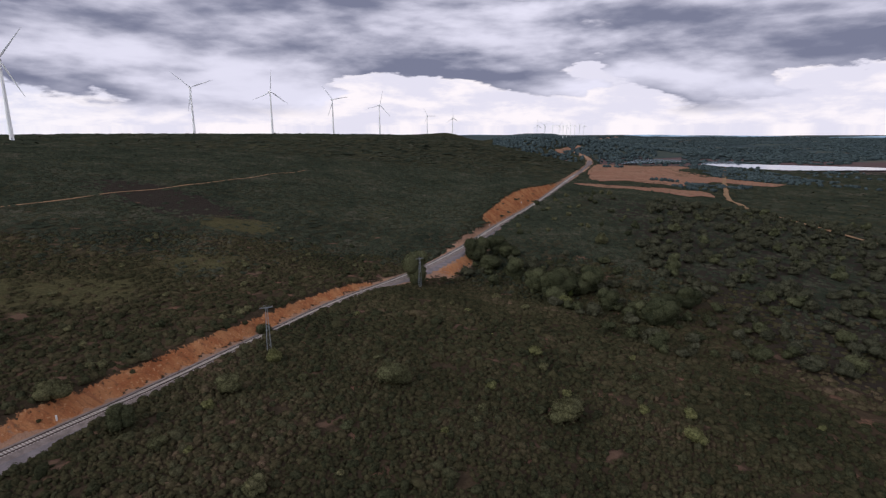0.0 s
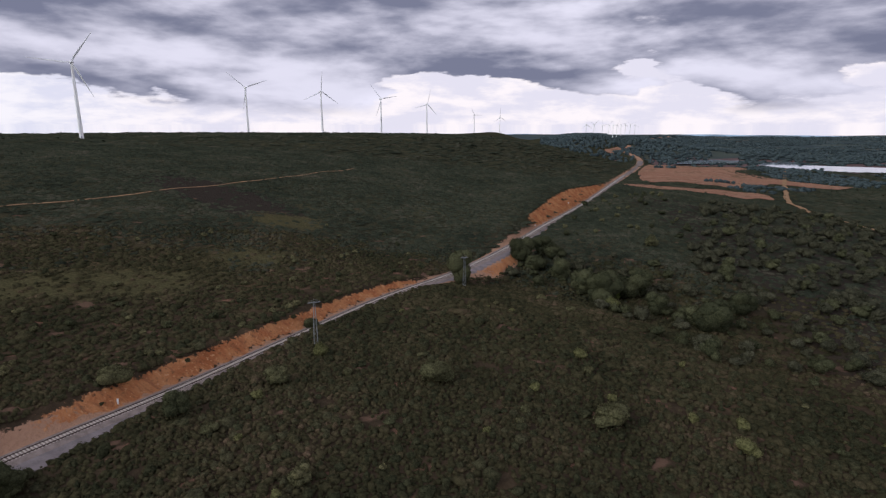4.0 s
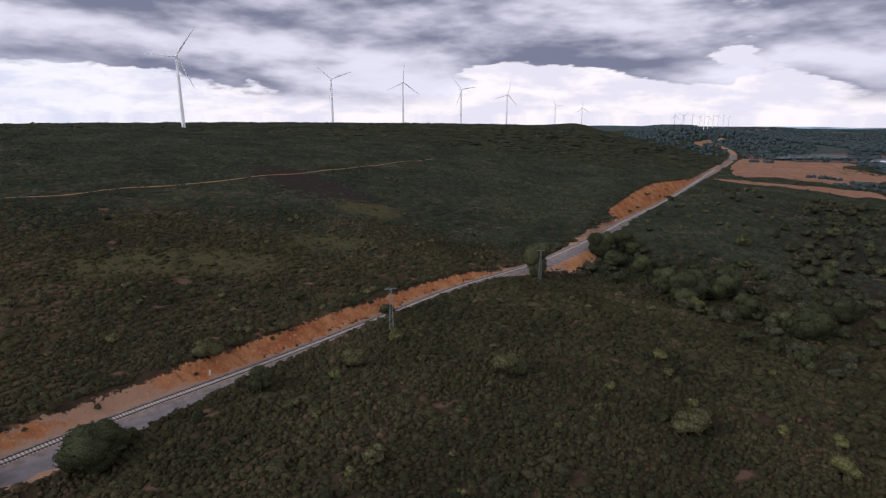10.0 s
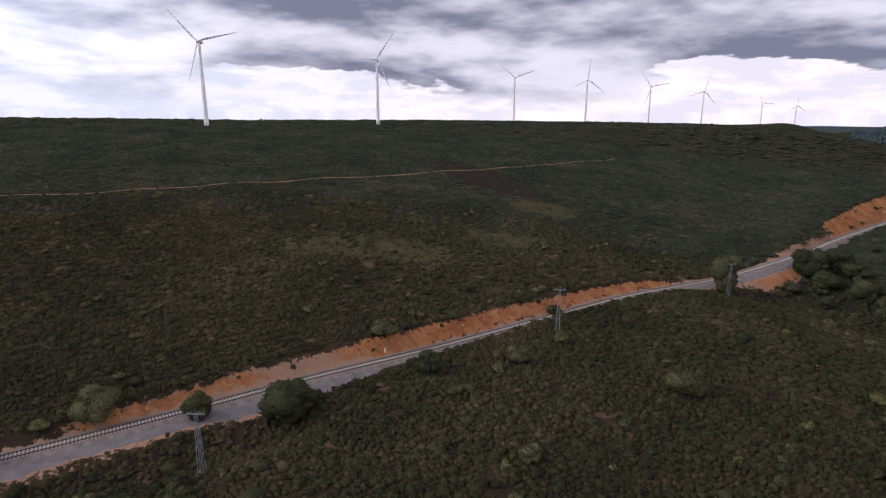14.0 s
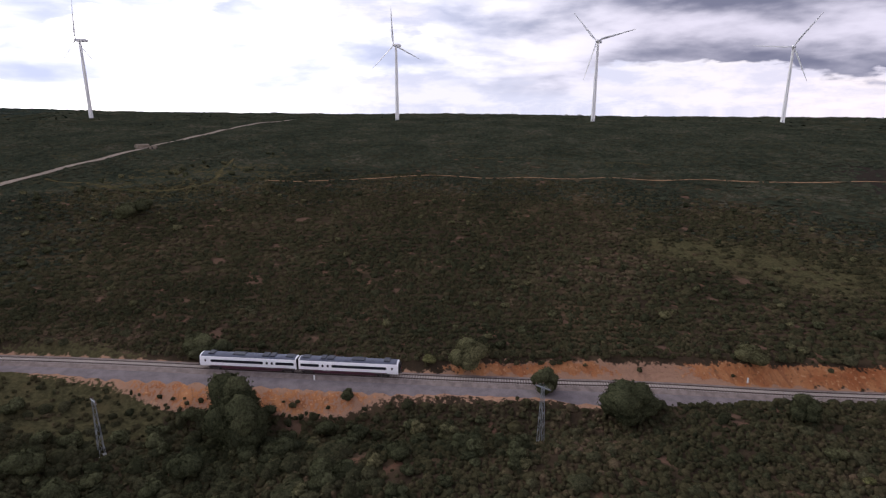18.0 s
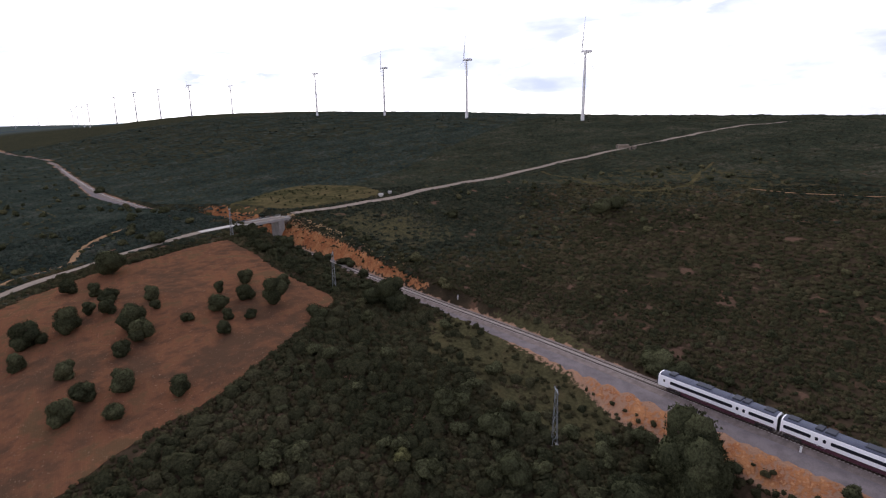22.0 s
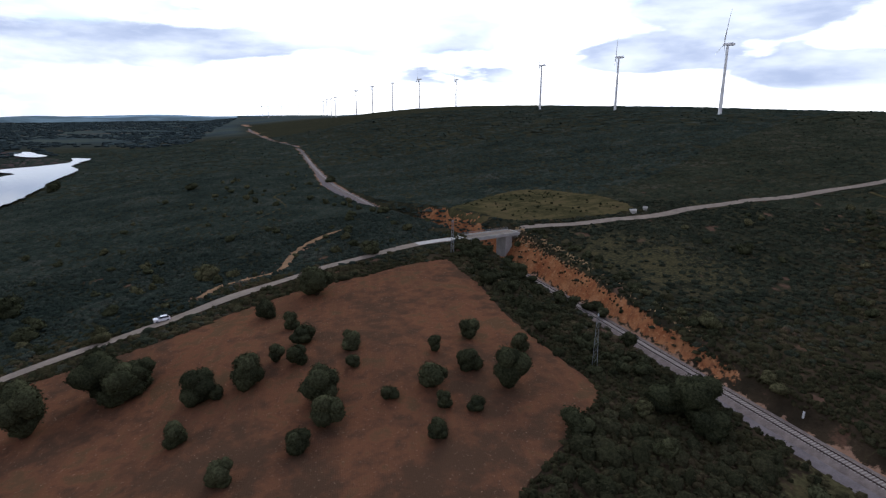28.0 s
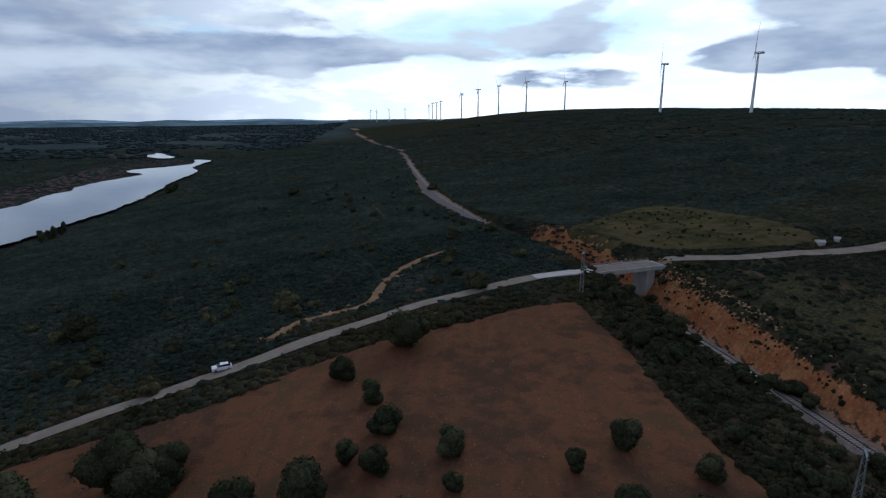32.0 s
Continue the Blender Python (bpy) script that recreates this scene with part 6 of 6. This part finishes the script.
for x, y, w in ((-196, -177, 4.5), (-199, -181, 5.0), (-193, -181, 4.5), (-201, -176, 3.6), (-190, -176, 4.0), (-204, -186, 3.4), (-222, -184, 4.2), (-226, -183, 3.6)):
    shrub(x, y, w, "o", 1.0, "bushes beside the bridge")
# a hedge of bushes along the top of the cutting, ochre ledges in its face
s, turn_at = along(TRACK, 1.0)
top = np.flatnonzero((s[:, 1] < -98) & (s[:, 1] > -196))
for k in range(34):
    i = top[rng.randint(len(top))]
    off = np.interp(s[i, 1], [-196, -150, -98], [15, 14, 9]) + rng.uniform(0, 4.5)
    shrub(float(s[i, 0] + math.sin(turn_at[i]) * off), float(s[i, 1] - math.cos(turn_at[i]) * off), rng.uniform(1.8, 3.6), "ooog"[rng.randint(4)], 0.9, "bushes along the top of the cutting")
V, T, n = [], [], 0
for k in range(420):
    i = top[rng.randint(len(top))]
    if s[i, 1] > -150 and rng.uniform() < 0.8:
        continue
    off = BED_W + rng.uniform(4.5, 10.0)
    x, y = s[i, 0] + math.sin(turn_at[i]) * off, s[i, 1] - math.cos(turn_at[i]) * off
    v, t = lump(rng.uniform(0.12, 0.5), 6, 4, rng, 0.6, 0.35)
    V.append(v * (1.5, 1.0, 1.0) + (x, y, height_of(x, y) + 0.05))
    T.append(t + n)
    n += len(v)
tagged(part("rock_outcrop", tri_mesh("rock_outcrop", np.vstack(V), np.vstack(T)), M_ROCK), "ochre rock ledges breaking out of the red cutting", "rocks", kind="stuff")


def woods(name, x, y, wide, tall, label, in_fields=False):
    """Far woods: many joined crowns."""
    keep = in_fields | (~in_shape(x, y, RED_W)) & (~in_shape(x, y, RED2_W))
    for w in WATERS:
        keep &= ~in_shape(x, y, w)
    x, y = x[keep], y[keep]
    h = drape(x, y)
    r = np.random.RandomState(5)
    V, T, n = [], [], 0
    for a, b, c in zip(x, y, h):
        v, t = lump(0.5, 5, 3, r, 1.0, 0.2)
        s = wide * r.uniform(0.6, 1.4)
        V.append(v * (s, s, tall * r.uniform(0.7, 1.3)) + (a, b, c + 0.3 * tall))
        T.append(t + n)
        n += len(v)
    tagged(part(name, tri_mesh(name, np.vstack(V), np.vstack(T)), M_HAZYWOOD), label, "woods", kind="stuff")


r = np.random.RandomState(9)
x, y = r.uniform(380, 3200, 17000), 1050 + 3150 * r.uniform(0, 1, 17000) ** 1.4
keep = (x < 0.85 * y) & (x > 0.16 * y) & (waves(x, y, 420, 8) > -0.55) & (y > 1230 - 0.05 * x)
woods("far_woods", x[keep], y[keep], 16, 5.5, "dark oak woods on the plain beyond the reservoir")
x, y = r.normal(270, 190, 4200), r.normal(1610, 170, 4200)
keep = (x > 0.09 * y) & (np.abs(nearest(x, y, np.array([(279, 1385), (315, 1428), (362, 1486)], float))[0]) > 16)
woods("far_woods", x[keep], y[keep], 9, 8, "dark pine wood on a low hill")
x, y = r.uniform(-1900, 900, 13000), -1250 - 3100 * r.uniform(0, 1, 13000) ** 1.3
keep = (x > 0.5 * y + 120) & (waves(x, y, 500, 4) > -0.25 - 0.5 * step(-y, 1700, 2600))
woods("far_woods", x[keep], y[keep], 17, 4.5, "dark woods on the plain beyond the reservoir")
x, y = r.uniform(255, 560, 2600), r.uniform(560, 1150, 2600)
keep = (np.abs((y - 600) - 0.55 * (x - 280) - 34) < 10) & (x < 395) | (np.abs((y - 690) - 0.4 * (x - 270)) < 6) & (x < 330) | (x > 420 + 40 * waves(x, y, 120, 2)) & (y > 770)
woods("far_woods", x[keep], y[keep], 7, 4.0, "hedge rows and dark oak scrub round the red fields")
spots = np.array([(243, 822), (261, 827), (257, 660), (276, 664), (287, 640), (304, 643), (342, 684), (266, 589), (293, 604)], float)
x, y = (spots + r.normal(0, 3.5, (5, len(spots), 2))).reshape(-1, 2).T
woods("field_trees", x, y, 7, 5.0, "dark round oaks standing in the red farm fields", True)
x, y = r.uniform(300, 800, 500), r.uniform(560, 1000, 500)
keep = (waves(x, y, 150, 6) > 0.15) & (x > 400 + 0.1 * y)
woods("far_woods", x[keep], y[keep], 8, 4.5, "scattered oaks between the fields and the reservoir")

x, y = belt(-1, 165, 1.02, 1.06, 21)
scrub("scrub", x, y, 1.05, 0.58, 5, 31, "dense low dark green rockrose scrub", 4, None, 0.16)
x, y = belt(-1, 200, 3.2, 3.4, 27)
scrub("scrub", x, y, 1.45, 0.95, 6, 37, "taller soft green bushes standing over the low scrub", 11, M_BUSH, 0.12)
tuft = np.random.RandomState(61)
i = top[tuft.randint(0, len(top), 520)]
off = BED_W + 2.0 + 9.0 * tuft.uniform(0, 1, 520) ** 0.7
tx, ty = s[i, 0] + np.sin(turn_at[i]) * off, s[i, 1] - np.cos(turn_at[i]) * off
V, T = [], []
for k, (a, b, c) in enumerate(zip(tx, ty, drape(tx, ty))):
    v, t = lump(tuft.uniform(0.15, 0.5), 5, 4, tuft, 0.8, 0.35)
    V.append(v + (a, b, c + 0.1))
    T.append(t + k * len(v))
tagged(part("tufts", tri_mesh("tufts", np.vstack(V), np.vstack(T)), M_BUSH), "small dark tufts clinging to the red cutting", "tufts", kind="stuff")
x, y = rows_over(-160, -10, -115, 20, 3.0, 3.1, 40, 28)
keep = in_shape(x, y, np.array([(-150, -60), (-118, -8), (-96, 14), (-60, 22), (-20, -30), (-28, -100), (-60, -92), (-110, -90), (-142, -98)], float))
scrub("scrub", x[keep], y[keep], 2.4, 1.5, 7, 38, "tall dark green bushes crowding the hollow beside the field", 28, M_BUSH, 0.09)
x, y = belt(165, 300, 1.6, 1.7, 22)
far_side = greener(x, y) > np.random.RandomState(3).uniform(0.2, 0.8, len(x))
scrub("scrub", x[~far_side], y[~far_side], 1.75, 0.66, 5, 32, "dense low dark green rockrose scrub", 2, None, 0.14)
# south of y = -200 the heath takes the haze-tinted leaves
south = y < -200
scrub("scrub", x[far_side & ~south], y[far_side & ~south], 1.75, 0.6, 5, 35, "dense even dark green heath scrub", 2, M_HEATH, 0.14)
scrub("scrub", x[far_side & south], y[far_side & south], 1.75, 0.6, 5, 39, "dense green heath scrub on the southern slope, tinted haze blue", 2, M_HAZYHEATH, 0.14)
x, y = belt(300, 620, 2.5, 2.6, 23)
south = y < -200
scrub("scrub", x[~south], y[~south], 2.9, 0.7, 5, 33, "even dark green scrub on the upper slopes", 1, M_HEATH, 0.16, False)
scrub("scrub", x[south], y[south], 2.9, 0.7, 5, 36, "green heath scrub on the southern slopes, tinted haze blue", 1, M_HAZYHEATH, 0.16, False)
x, y = belt(620, 1300, 7.0, 7.4, 24)
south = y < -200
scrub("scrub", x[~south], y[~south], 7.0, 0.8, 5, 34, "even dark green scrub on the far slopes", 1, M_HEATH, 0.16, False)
scrub("scrub", x[south], y[south], 7.0, 0.8, 5, 40, "green heath scrub on the far southern slopes, tinted haze blue", 1, M_HAZYHEATH, 0.16, False)
